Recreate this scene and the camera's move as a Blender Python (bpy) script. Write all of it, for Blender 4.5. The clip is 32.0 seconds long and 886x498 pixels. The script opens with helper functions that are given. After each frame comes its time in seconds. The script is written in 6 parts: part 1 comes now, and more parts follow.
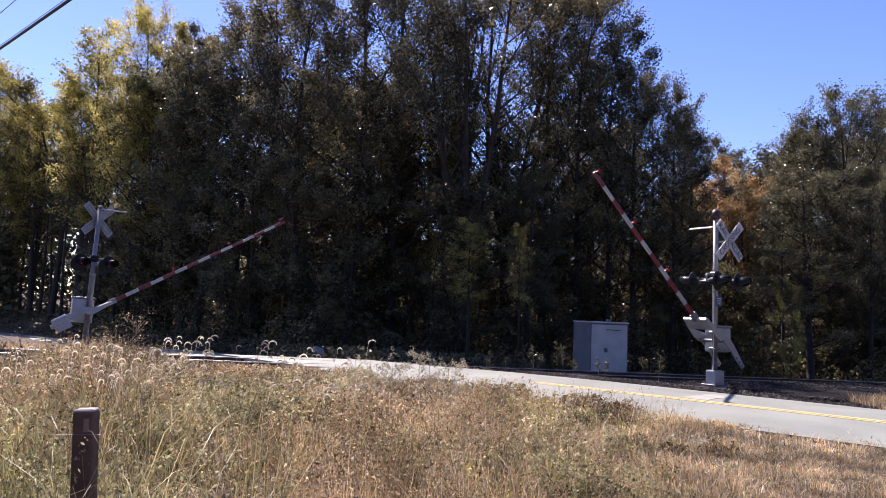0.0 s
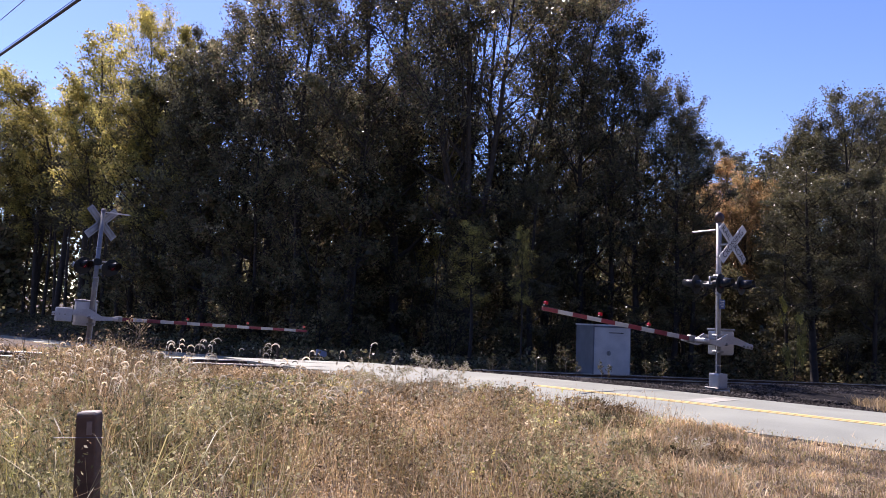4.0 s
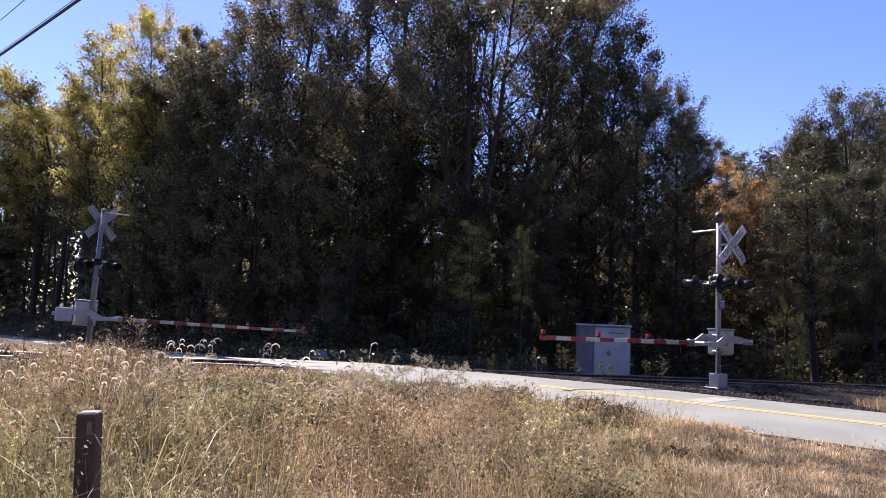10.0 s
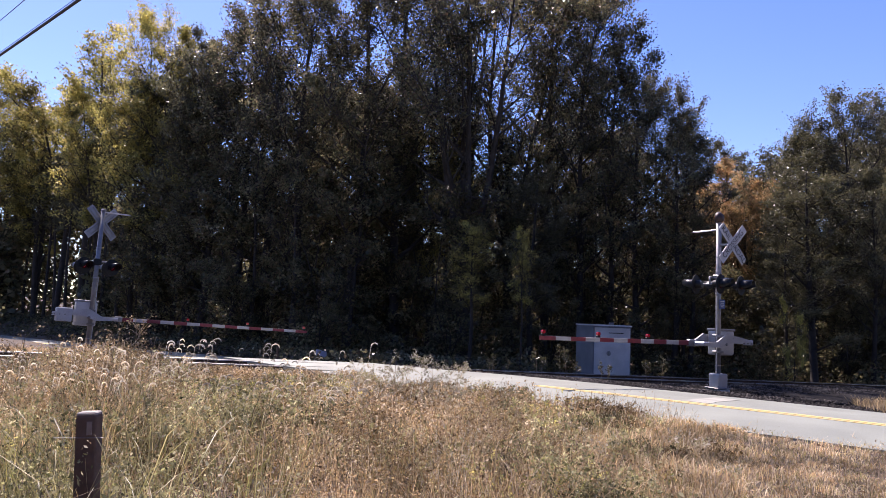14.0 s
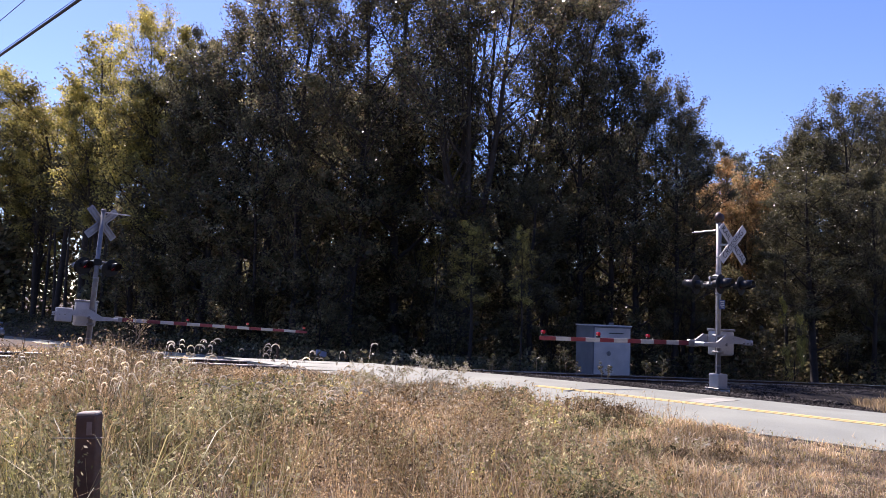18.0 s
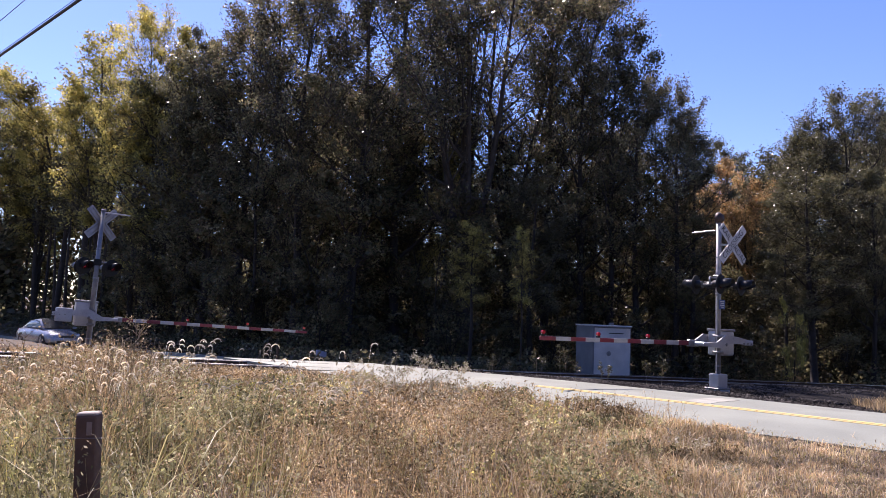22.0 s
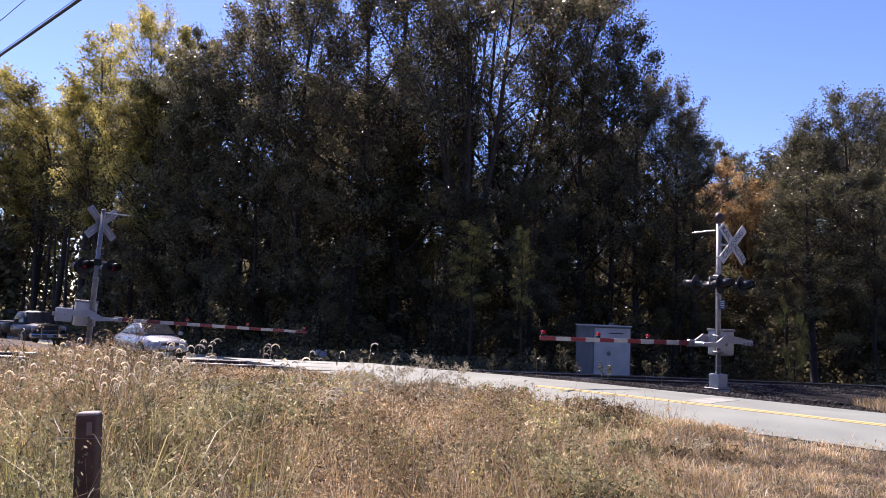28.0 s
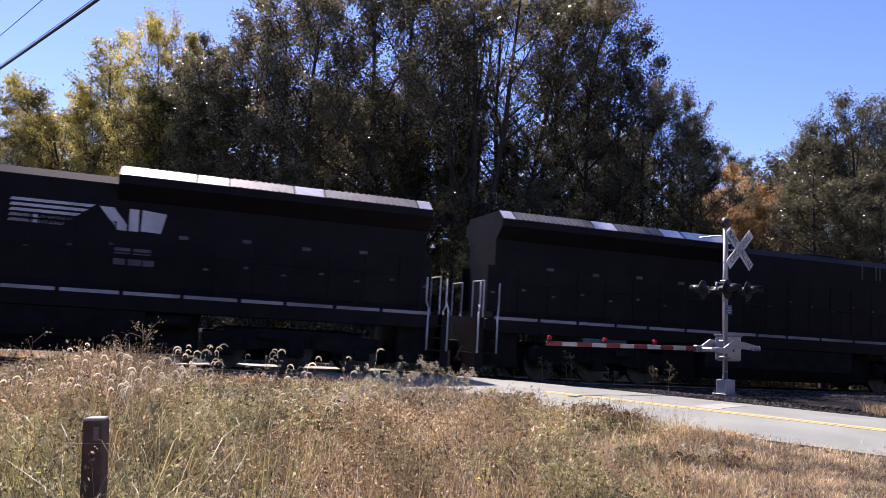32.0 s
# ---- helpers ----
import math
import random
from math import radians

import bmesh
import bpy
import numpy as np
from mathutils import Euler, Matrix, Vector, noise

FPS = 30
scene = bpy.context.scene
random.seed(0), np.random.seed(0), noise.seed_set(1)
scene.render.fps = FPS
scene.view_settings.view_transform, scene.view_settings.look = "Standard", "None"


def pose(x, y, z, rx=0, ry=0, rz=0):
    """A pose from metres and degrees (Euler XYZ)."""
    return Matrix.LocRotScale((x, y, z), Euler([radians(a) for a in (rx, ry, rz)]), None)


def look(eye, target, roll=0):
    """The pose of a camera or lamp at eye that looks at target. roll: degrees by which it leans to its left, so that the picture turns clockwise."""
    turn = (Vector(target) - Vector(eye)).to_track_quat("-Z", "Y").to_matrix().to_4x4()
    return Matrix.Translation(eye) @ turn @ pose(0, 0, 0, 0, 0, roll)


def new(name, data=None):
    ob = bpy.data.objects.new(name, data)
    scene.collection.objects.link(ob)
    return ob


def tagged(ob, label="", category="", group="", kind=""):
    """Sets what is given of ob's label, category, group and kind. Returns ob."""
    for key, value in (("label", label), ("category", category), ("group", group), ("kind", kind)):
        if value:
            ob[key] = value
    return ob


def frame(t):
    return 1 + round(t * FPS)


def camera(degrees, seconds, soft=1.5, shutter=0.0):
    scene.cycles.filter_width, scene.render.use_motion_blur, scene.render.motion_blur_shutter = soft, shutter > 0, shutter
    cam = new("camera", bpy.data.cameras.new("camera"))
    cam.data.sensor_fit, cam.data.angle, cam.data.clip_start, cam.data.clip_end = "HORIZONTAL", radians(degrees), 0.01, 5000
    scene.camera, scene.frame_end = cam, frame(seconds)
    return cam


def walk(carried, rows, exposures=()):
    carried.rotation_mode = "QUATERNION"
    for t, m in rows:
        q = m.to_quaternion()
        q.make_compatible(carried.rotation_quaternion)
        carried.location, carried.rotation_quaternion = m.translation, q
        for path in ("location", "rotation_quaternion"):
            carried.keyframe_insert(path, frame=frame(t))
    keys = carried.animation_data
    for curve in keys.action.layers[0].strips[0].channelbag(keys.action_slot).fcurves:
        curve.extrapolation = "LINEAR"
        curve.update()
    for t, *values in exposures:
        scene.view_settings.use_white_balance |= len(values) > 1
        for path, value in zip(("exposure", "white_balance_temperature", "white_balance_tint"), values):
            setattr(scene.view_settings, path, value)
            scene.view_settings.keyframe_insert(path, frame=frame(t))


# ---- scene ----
EYE = Vector((0.0, 0.0, 1.6))
PITCH, LEAN = 5.2, 2.4
cam = camera(62, 32.0, soft=0.8, shutter=0.1)


def view(yaw, tilt):
    """Camera pose; yaw to the left and extra tilt upwards, in milliradians."""
    a, b = yaw / 1000, radians(PITCH) + tilt / 1000
    way = Vector((-math.sin(a) * math.cos(b), math.cos(a) * math.cos(b), math.sin(b)))
    return look(EYE, EYE + way, LEAN)


SWAY = [(0.0, -3.8, -3.8), (0.7, -3.8, -3.8), (1.0, -3.5, -4.6), (1.3, -3.8, -3.8), (1.6, -3.8, -3.8),
        (1.8, -3.1, -3.1), (2.0, -1.5, 0.0), (2.2, 2.3, 3.1), (2.4, 6.3, 9.0), (2.5, 7.7, 9.6), (2.7, 6.3, 8.5),
        (2.9, 2.7, 5.0), (3.1, 0.8, 3.1), (3.3, 0.0, 0.2), (3.6, 0.0, 0.0), (9.0, 0.0, 0.0), (20.0, 0.0, 0.5),
        (30.9, 0.0, 0.6), (31.3, 0.4, 0.6), (31.5, 2.0, 0.8), (31.7, 4.7, 3.4), (31.9, 7.6, 6.9), (32.0, 8.4, 7.4)]
walk(cam, [(t, view(a, b)) for t, a, b in SWAY], exposures=[(0.0, 0.92, 6350, 28), (32.0, 0.92, 6350, 28)])

# ---- light ----
SUN_BEARING, SUN_HEIGHT = -29.5, 52.2
world = bpy.data.worlds.new("sky")
scene.world = world
world.use_nodes = True
wn = world.node_tree
sky = wn.nodes.new("ShaderNodeTexSky")
sky.sky_type, sky.sun_disc = "NISHITA", False
sky.sun_elevation, sky.sun_rotation = radians(SUN_HEIGHT), radians(SUN_BEARING)
sky.air_density, sky.dust_density, sky.ozone_density = 1.0, 0.2, 2.5
tone = wn.nodes.new("ShaderNodeHueSaturation")
tone.inputs["Hue"].default_value, tone.inputs["Saturation"].default_value = 0.515, 1.2
wn.links.new(sky.outputs[0], tone.inputs["Color"])
wn.links.new(tone.outputs[0], wn.nodes["Background"].inputs[0])
wn.nodes["Background"].inputs[1].default_value = 0.105
sun_data = bpy.data.lights.new("sun", "SUN")
sun_data.energy, sun_data.angle, sun_data.color = 5.0, radians(0.55), (1.0, 0.94, 0.85)
sun = new("sun", sun_data)
sb, sh = radians(SUN_BEARING), radians(SUN_HEIGHT)
SUN_WAY = Vector((math.sin(sb) * math.cos(sh), math.cos(sb) * math.cos(sh), math.sin(sh)))
sun.matrix_world = look(SUN_WAY * 80, (0, 0, 0))


# ---- materials ----
def surface(name, c1, c2, scale=4.0, rough=0.6, metal=0.0, bump=0.0, fine=40.0, spread=0.25, glow=None, coat=0.0):
    """Two-scale noise between two colours, with grain in the gloss and the relief, and a little change from object to object."""
    m = bpy.data.materials.new(name)
    m.use_nodes = True
    n, l = m.node_tree.nodes, m.node_tree.links
    p = n["Principled BSDF"]
    tc = n.new("ShaderNodeTexCoord")
    big, small = n.new("ShaderNodeTexNoise"), n.new("ShaderNodeTexNoise")
    big.inputs["Scale"].default_value, big.inputs["Detail"].default_value = scale, 6
    small.inputs["Scale"].default_value, small.inputs["Detail"].default_value = fine, 4
    for x in (big, small):
        l.new(tc.outputs["Object"], x.inputs["Vector"])
    mix = n.new("ShaderNodeMix")
    mix.data_type = "RGBA"
    mix.inputs[6].default_value, mix.inputs[7].default_value = (*c1, 1), (*c2, 1)
    ramp = n.new("ShaderNodeMapRange")
    ramp.inputs[1].default_value, ramp.inputs[2].default_value = 0.35, 0.65
    l.new(big.outputs[0], ramp.inputs[0])
    l.new(ramp.outputs[0], mix.inputs[0])
    oi, add = n.new("ShaderNodeObjectInfo"), n.new("ShaderNodeMath")
    add.operation = "MULTIPLY_ADD"
    add.inputs[1].default_value, add.inputs[2].default_value = spread, 1 - spread * 0.75
    l.new(oi.outputs["Random"], add.inputs[0])
    grain = n.new("ShaderNodeMapRange")
    grain.inputs[1].default_value, grain.inputs[2].default_value = 0.3, 0.7
    grain.inputs[3].default_value, grain.inputs[4].default_value = 1 - spread * 0.5, 1 + spread * 0.5
    l.new(small.outputs[0], grain.inputs[0])
    mul = n.new("ShaderNodeMath")
    mul.operation = "MULTIPLY"
    l.new(add.outputs[0], mul.inputs[0])
    l.new(grain.outputs[0], mul.inputs[1])
    hsv = n.new("ShaderNodeHueSaturation")
    l.new(mix.outputs[2], hsv.inputs["Color"])
    l.new(mul.outputs[0], hsv.inputs["Value"])
    l.new(hsv.outputs[0], p.inputs["Base Color"])
    rr = n.new("ShaderNodeMapRange")
    rr.inputs[1].default_value, rr.inputs[2].default_value = 0.3, 0.7
    rr.inputs[3].default_value, rr.inputs[4].default_value = max(rough - 0.1, 0.03), min(rough + 0.1, 1)
    l.new(small.outputs[0], rr.inputs[0])
    l.new(rr.outputs[0], p.inputs["Roughness"])
    p.inputs["Metallic"].default_value = metal
    p.inputs["Coat Weight"].default_value = coat
    if bump:
        b = n.new("ShaderNodeBump")
        b.inputs["Strength"].default_value, b.inputs["Distance"].default_value = 0.6, bump
        l.new(small.outputs[0], b.inputs["Height"])
        l.new(b.outputs[0], p.inputs["Normal"])
    if glow:
        p.inputs["Emission Color"].default_value, p.inputs["Emission Strength"].default_value = (*glow[0], 1), glow[1]
    return m


def leafy(name, colours, see_through=0.45, rough=0.42, gloss=0.42, patch=0.6):
    """Leaves and blades: colour by piece, light passing through."""
    m = bpy.data.materials.new(name)
    m.use_nodes = True
    n, l = m.node_tree.nodes, m.node_tree.links
    p = n["Principled BSDF"]
    geo, ramp = n.new("ShaderNodeNewGeometry"), n.new("ShaderNodeValToRGB")
    el = ramp.color_ramp.elements
    for i, c in enumerate(colours):
        e = el[i] if i < 2 else el.new(0.5)
        e.color = (*c, 1)
    for i in range(len(colours)):
        el[i].position = i / (len(colours) - 1)
    for i, c in enumerate(colours):
        el[i].color = (*c, 1)
    l.new(geo.outputs["Random Per Island"], ramp.inputs[0])
    oi, hsv = n.new("ShaderNodeObjectInfo"), n.new("ShaderNodeHueSaturation")
    mr = n.new("ShaderNodeMapRange")
    mr.inputs[3].default_value, mr.inputs[4].default_value = 0.75, 1.2
    l.new(oi.outputs["Random"], mr.inputs[0])
    tc, no, nr, mu = n.new("ShaderNodeTexCoord"), n.new("ShaderNodeTexNoise"), n.new("ShaderNodeMapRange"), n.new("ShaderNodeMath")
    no.inputs["Scale"].default_value, no.inputs["Detail"].default_value = patch, 3
    nr.inputs[1].default_value, nr.inputs[2].default_value = 0.36, 0.64
    nr.inputs[3].default_value, nr.inputs[4].default_value = 0.35, 1.6
    mu.operation = "MULTIPLY"
    l.new(tc.outputs["Object"], no.inputs["Vector"])
    l.new(no.outputs[0], nr.inputs[0])
    l.new(nr.outputs[0], mu.inputs[0])
    l.new(mr.outputs[0], mu.inputs[1])
    l.new(mu.outputs[0], hsv.inputs["Value"])
    l.new(ramp.outputs[0], hsv.inputs["Color"])
    p.inputs["Roughness"].default_value = rough
    p.inputs["Specular IOR Level"].default_value = gloss
    tr, mixer = n.new("ShaderNodeBsdfTranslucent"), n.new("ShaderNodeMixShader")
    l.new(hsv.outputs[0], p.inputs["Base Color"])
    l.new(hsv.outputs[0], tr.inputs[0])
    mixer.inputs[0].default_value = see_through
    l.new(p.outputs[0], mixer.inputs[1])
    l.new(tr.outputs[0], mixer.inputs[2])
    l.new(mixer.outputs[0], n["Material Output"].inputs[0])
    return m


M = {}
M["ground"] = surface("dry_ground", (0.12, 0.08, 0.047), (0.05, 0.036, 0.024), 0.8, 0.95, 0, 0.03, 14, 0.3)
M["asphalt"] = surface("worn_asphalt", (0.322, 0.338, 0.268), (0.245, 0.257, 0.205), 0.7, 0.6, 0, 0.006, 90, 0.2)
M["yellow"] = surface("faded_yellow_paint", (0.72, 0.52, 0.18), (0.60, 0.46, 0.20), 3, 0.7, 0, 0.004, 60, 0.25)
M["white_line"] = surface("faded_white_paint", (0.37, 0.365, 0.30), (0.285, 0.28, 0.225), 3, 0.7, 0, 0.004, 60, 0.25)
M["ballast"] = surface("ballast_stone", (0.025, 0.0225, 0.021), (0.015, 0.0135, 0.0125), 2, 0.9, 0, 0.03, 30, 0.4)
M["rail"] = surface("rusty_rail", (0.10, 0.055, 0.035), (0.06, 0.04, 0.03), 5, 0.7, 0.4, 0.003, 60, 0.2)
M["rail_top"] = surface("polished_rail_top", (0.56, 0.54, 0.51), (0.45, 0.43, 0.40), 3, 0.42, 1.0, 0, 60, 0.1)
M["tie"] = surface("tarred_wood", (0.07, 0.055, 0.045), (0.035, 0.03, 0.027), 4, 0.85, 0, 0.01, 30, 0.4)
M["galv"] = surface("galvanised_steel", (0.27, 0.265, 0.265), (0.20, 0.195, 0.195), 6, 0.45, 0.4, 0.001, 50, 0.15)
M["alu"] = surface("painted_aluminium", (0.50, 0.50, 0.51), (0.40, 0.40, 0.42), 3, 0.36, 0.35, 0.001, 60, 0.12)
M["alu_back"] = surface("bare_aluminium", (0.36, 0.355, 0.375), (0.28, 0.275, 0.295), 5, 0.45, 0.5, 0.001, 60, 0.12)
# cabinet body: colour lowered to paint in the shade of its left side
M["cabinet"] = surface("silver_paint", (0.21, 0.21, 0.22), (0.165, 0.165, 0.172), 2, 0.55, 0.05, 0.002, 30, 0.12)
# same cabinet paint, paled for the light on door and lid
M["cabinet_lit_face"] = surface("lit_silver_paint", (0.70, 0.66, 0.61), (0.57, 0.54, 0.50), 2, 0.6, 0.05, 0.002, 30, 0.12)
M["hood_black"] = surface("visor_black", (0.012, 0.012, 0.013), (0.02, 0.02, 0.02), 4, 0.35, 0, 0, 50, 0.2)
M["bell_brown"] = surface("oxidised_bell", (0.06, 0.035, 0.03), (0.04, 0.026, 0.024), 5, 0.55, 0.3, 0.001, 50, 0.2)
M["visor"] = surface("faded_visor_paint", (0.014, 0.014, 0.015), (0.010, 0.010, 0.011), 4, 0.32)
M["lamp_core"] = surface("lit_lamp_core", (0.2, 0.01, 0.02), (0.16, 0.01, 0.02), 9, 0.3, 0, 0, 60, 0.05, ((1.0, 0.04, 0.09), 0.14))
M["disc_black"] = surface("matt_black", (0.008, 0.008, 0.008), (0.014, 0.014, 0.014), 4, 0.8, 0, 0, 50, 0.2)
M["sign_white"] = surface("reflective_white", (0.62, 0.62, 0.61), (0.50, 0.50, 0.49), 5, 0.45, 0, 0, 80, 0.08)
M["sign_black"] = surface("sign_black", (0.02, 0.02, 0.02), (0.04, 0.04, 0.04), 5, 0.5)
M["blue"] = surface("blue_sign", (0.06, 0.11, 0.26), (0.05, 0.09, 0.21), 5, 0.45)
M["red_band"] = surface("red_reflective", (0.21, 0.024, 0.036), (0.155, 0.02, 0.03), 6, 0.45, 0, 0, 60, 0.15)
M["white_band"] = surface("white_reflective", (0.45, 0.43, 0.41), (0.36, 0.34, 0.33), 6, 0.45, 0, 0, 60, 0.12)
M["red_lamp"] = surface("red_lens", (0.035, 0.003, 0.005), (0.03, 0.003, 0.004), 9, 0.2, 0, 0, 60, 0.05, ((1.0, 0.03, 0.07), 0.006))
M["arm_lamp"] = surface("red_arm_lens", (0.30, 0.012, 0.02), (0.22, 0.01, 0.018), 9, 0.12, 0, 0, 60, 0.05, ((1.0, 0.05, 0.06), 0.035))
M["concrete"] = surface("concrete", (0.42, 0.41, 0.39), (0.33, 0.32, 0.3), 4, 0.85, 0, 0.004, 40, 0.15)
M["wood_post"] = surface("weathered_post", (0.15, 0.095, 0.065), (0.07, 0.043, 0.03), 7, 0.85, 0, 0.006, 30, 0.2)
M["wood_tag"] = surface("faded_tag", (0.26, 0.21, 0.18), (0.19, 0.15, 0.125), 9, 0.6, 0.2, 0, 60, 0.1)
M["end_grain"] = surface("weathered_end_grain", (0.50, 0.45, 0.38), (0.36, 0.31, 0.26), 14, 0.85, 0, 0.004, 60, 0.2)
M["bark"] = surface("bark", (0.050, 0.038, 0.030), (0.026, 0.020, 0.016), 3, 0.9, 0, 0.03, 12, 0.4)
M["wire"] = surface("cable_rubber", (0.03, 0.03, 0.032), (0.05, 0.05, 0.05), 5, 0.6)
M["leaf_green"] = leafy("green_leaf", [(0.087, 0.091, 0.046), (0.133, 0.128, 0.064), (0.19, 0.168, 0.086), (0.112, 0.102, 0.053)], 0.42, 0.28, 0.42)
M["leaf_dark"] = leafy("dark_green_leaf", [(0.085, 0.09, 0.05), (0.13, 0.125, 0.066), (0.21, 0.185, 0.095), (0.17, 0.12, 0.072)], 0.55, 0.25, 0.42)
M["leaf_yellow"] = leafy("yellow_leaf", [(0.44, 0.375, 0.095), (0.54, 0.445, 0.115), (0.27, 0.265, 0.075), (0.35, 0.315, 0.09), (0.56, 0.44, 0.12), (0.165, 0.165, 0.055)], 0.58)
M["leaf_orange"] = leafy("orange_leaf", [(0.44, 0.26, 0.11), (0.50, 0.33, 0.15), (0.30, 0.26, 0.11), (0.42, 0.22, 0.11), (0.22, 0.20, 0.08)], 0.58)


# ---- mesh helpers ----
def thing(name, m, label, category, group=""):
    ob = new(name)
    ob.empty_display_size = 0.3
    ob.matrix_world = m
    return tagged(ob, label, category, group)


def link(name, me, material, parent=None, label=""):
    me.materials.clear()
    me.materials.append(material)
    ob = new(name, me)
    if parent is not None:
        ob.parent = parent
    return tagged(ob, label)


def part(name, bm, material, parent=None, label="", smooth=False):
    me = bpy.data.meshes.new(name)
    bmesh.ops.recalc_face_normals(bm, faces=bm.faces)
    if smooth:
        for f in bm.faces:
            f.smooth = True
    bm.to_mesh(me)
    bm.free()
    return link(name, me, material, parent, label)


def add_box(bm, size, centre=(0, 0, 0), bevel=0.0, turn=None, seg=1):
    m = Matrix.Translation(centre) @ (turn.to_4x4() if turn is not None else Matrix()) @ Matrix.Diagonal((*size, 1))
    vs = bmesh.ops.create_cube(bm, size=1, matrix=m)["verts"]
    if bevel:
        es = list({e for v in vs for e in v.link_edges})
        bmesh.ops.bevel(bm, geom=es, offset=bevel, segments=seg, affect="EDGES", profile=0.6)
    return bm


def box(size, centre=(0, 0, 0), bevel=0.0, turn=None, seg=1):
    return add_box(bmesh.new(), size, centre, bevel, turn, seg)


def add_rod(bm, p, q, r1, r2=None, seg=12, cap=True):
    p, q = Vector(p), Vector(q)
    d = q - p
    m = Matrix.Translation((p + q) / 2) @ d.to_track_quat("Z", "Y").to_matrix().to_4x4()
    bmesh.ops.create_cone(bm, cap_ends=cap, segments=seg, radius1=r1, radius2=r1 if r2 is None else r2, depth=d.length, matrix=m)
    return bm


def rod(p, q, r1, r2=None, seg=12, cap=True):
    return add_rod(bmesh.new(), p, q, r1, r2, seg, cap)


def add_prism(bm, outline, axis, a, b):
    """Extrude an outline of 2D points along 'x' or 'y' from a to b; the outline is (y, z) or (x, z)."""
    def at(p, c):
        return (c, p[0], p[1]) if axis == "x" else (p[0], c, p[1])
    lo = [bm.verts.new(at(p, a)) for p in outline]
    hi = [bm.verts.new(at(p, b)) for p in outline]
    k = len(outline)
    bm.faces.new(lo)
    bm.faces.new(hi)
    for i in range(k):
        bm.faces.new((lo[i], lo[(i + 1) % k], hi[(i + 1) % k], hi[i]))
    return bm


def prism(outline, axis, a, b):
    return add_prism(bmesh.new(), outline, axis, a, b)


def mesh_of(name, verts, faces):
    me = bpy.data.meshes.new(name)
    me.from_pydata(verts, [], faces)
    me.update()
    return me


def quads(name, co, per=4):
    """A mesh of separate polygons from an array (n, per, 3)."""
    n = len(co)
    me = bpy.data.meshes.new(name)
    me.vertices.add(n * per)
    me.vertices.foreach_set("co", np.ascontiguousarray(co, dtype=np.float32).ravel())
    me.loops.add(n * per)
    me.loops.foreach_set("vertex_index", np.arange(n * per, dtype=np.int32))
    me.polygons.add(n)
    me.polygons.foreach_set("loop_start", np.arange(0, n * per, per, dtype=np.int32))
    me.update(calc_edges=True)
    return me


def letters(name, text, size, material, parent, m, depth=0.004, label=""):
    cu = bpy.data.curves.new(name, "FONT")
    cu.body, cu.size, cu.extrude, cu.align_x, cu.align_y = text, size, depth, "CENTER", "CENTER"
    tmp = bpy.data.objects.new("tmp", cu)
    me = bpy.data.meshes.new_from_object(tmp)
    bpy.data.objects.remove(tmp)
    ob = link(name, me, material, parent, label)
    ob.matrix_local = m
    return ob


# ---- plan: track and road ----
TRACK_O = Vector((-4.68, 18.70))
TRACK_D = Vector((math.sin(radians(70.5)), math.cos(radians(70.5))))
TRACK_N = Vector((-TRACK_D.y, TRACK_D.x))
GRADE, RAIL_0, MID = -0.02, 0.14, 1.55
ROAD_O, ROAD_D = Vector((4.36, 14.88)), Vector((-0.74, 0.673)).normalized()
ROAD_A = Vector((ROAD_D.y, -ROAD_D.x))
SIGN_D = Vector((0.866, 0.5))


def rail_z(u):
    return RAIL_0 + GRADE * u


def on_track(u, v, h):
    """World point: u along the track, v across (0 is the near side of the train), h over the rail head."""
    p = TRACK_O + TRACK_D * u + TRACK_N * v
    return Vector((p.x, p.y, rail_z(u) + h))


def step(x, a, b):
    t = np.clip((x - a) / (b - a), 0, 1)
    return t * t * (3 - 2 * t)


def road_z(s):
    s = np.asarray(s, float)
    z = np.interp(s, [-300, -40, -12, -8, -4, 2, 5, 7.5, 9.3, 10.6, 12, 15, 19, 23, 32, 61, 300], [-3, -0.9, 0.08, 0.14, 0.15, 0.15, 0.125, 0.075, 0.055, 0.02, -0.12, -0.33, -0.50, -0.62, -0.83, -1.2, -2.2])
    return z


def track_uv(x, y):
    dx, dy = x - TRACK_O.x, y - TRACK_O.y
    return dx * TRACK_D.x + dy * TRACK_D.y, dx * TRACK_N.x + dy * TRACK_N.y


def bend(s):
    """How far the road swings aside beyond the track."""
    x = np.clip((np.asarray(s, float) - 11) / 14, 0, 1)
    return 2.7 * x * x * (3 - 2 * x)


def road_sa(x, y):
    dx, dy = x - ROAD_O.x, y - ROAD_O.y
    s = dx * ROAD_D.x + dy * ROAD_D.y
    return s, dx * ROAD_A.x + dy * ROAD_A.y - bend(s)


def ground_z(x, y):
    x, y = np.asarray(x, float), np.asarray(y, float)
    u, v = track_uv(x, y)
    uc = np.clip(u, -400, 650)
    c = v - MID
    base = RAIL_0 + GRADE * uc
    far = base - 0.3 - 0.25 * step(c, 4, 8)
    near = base * step(np.abs(uc), 14, 45) - 0.02 - 0.3 * step(np.abs(uc), 14, 45)
    z = np.where(c > 0, far, near)
    bed = base - 0.42
    w = step(np.abs(c), 1.6, 3.4)
    z = bed * (1 - w) + z * w
    z = z + 0.05 * np.sin(x * 0.7 + 1.3) * np.sin(y * 0.6) * step(np.abs(c), 3, 7) * 0.8
    s, a = road_sa(x, y)
    wr = step(np.abs(a), 3.0, 4.6)
    z = (road_z(s) - 0.035) * (1 - wr) + z * wr
    return z


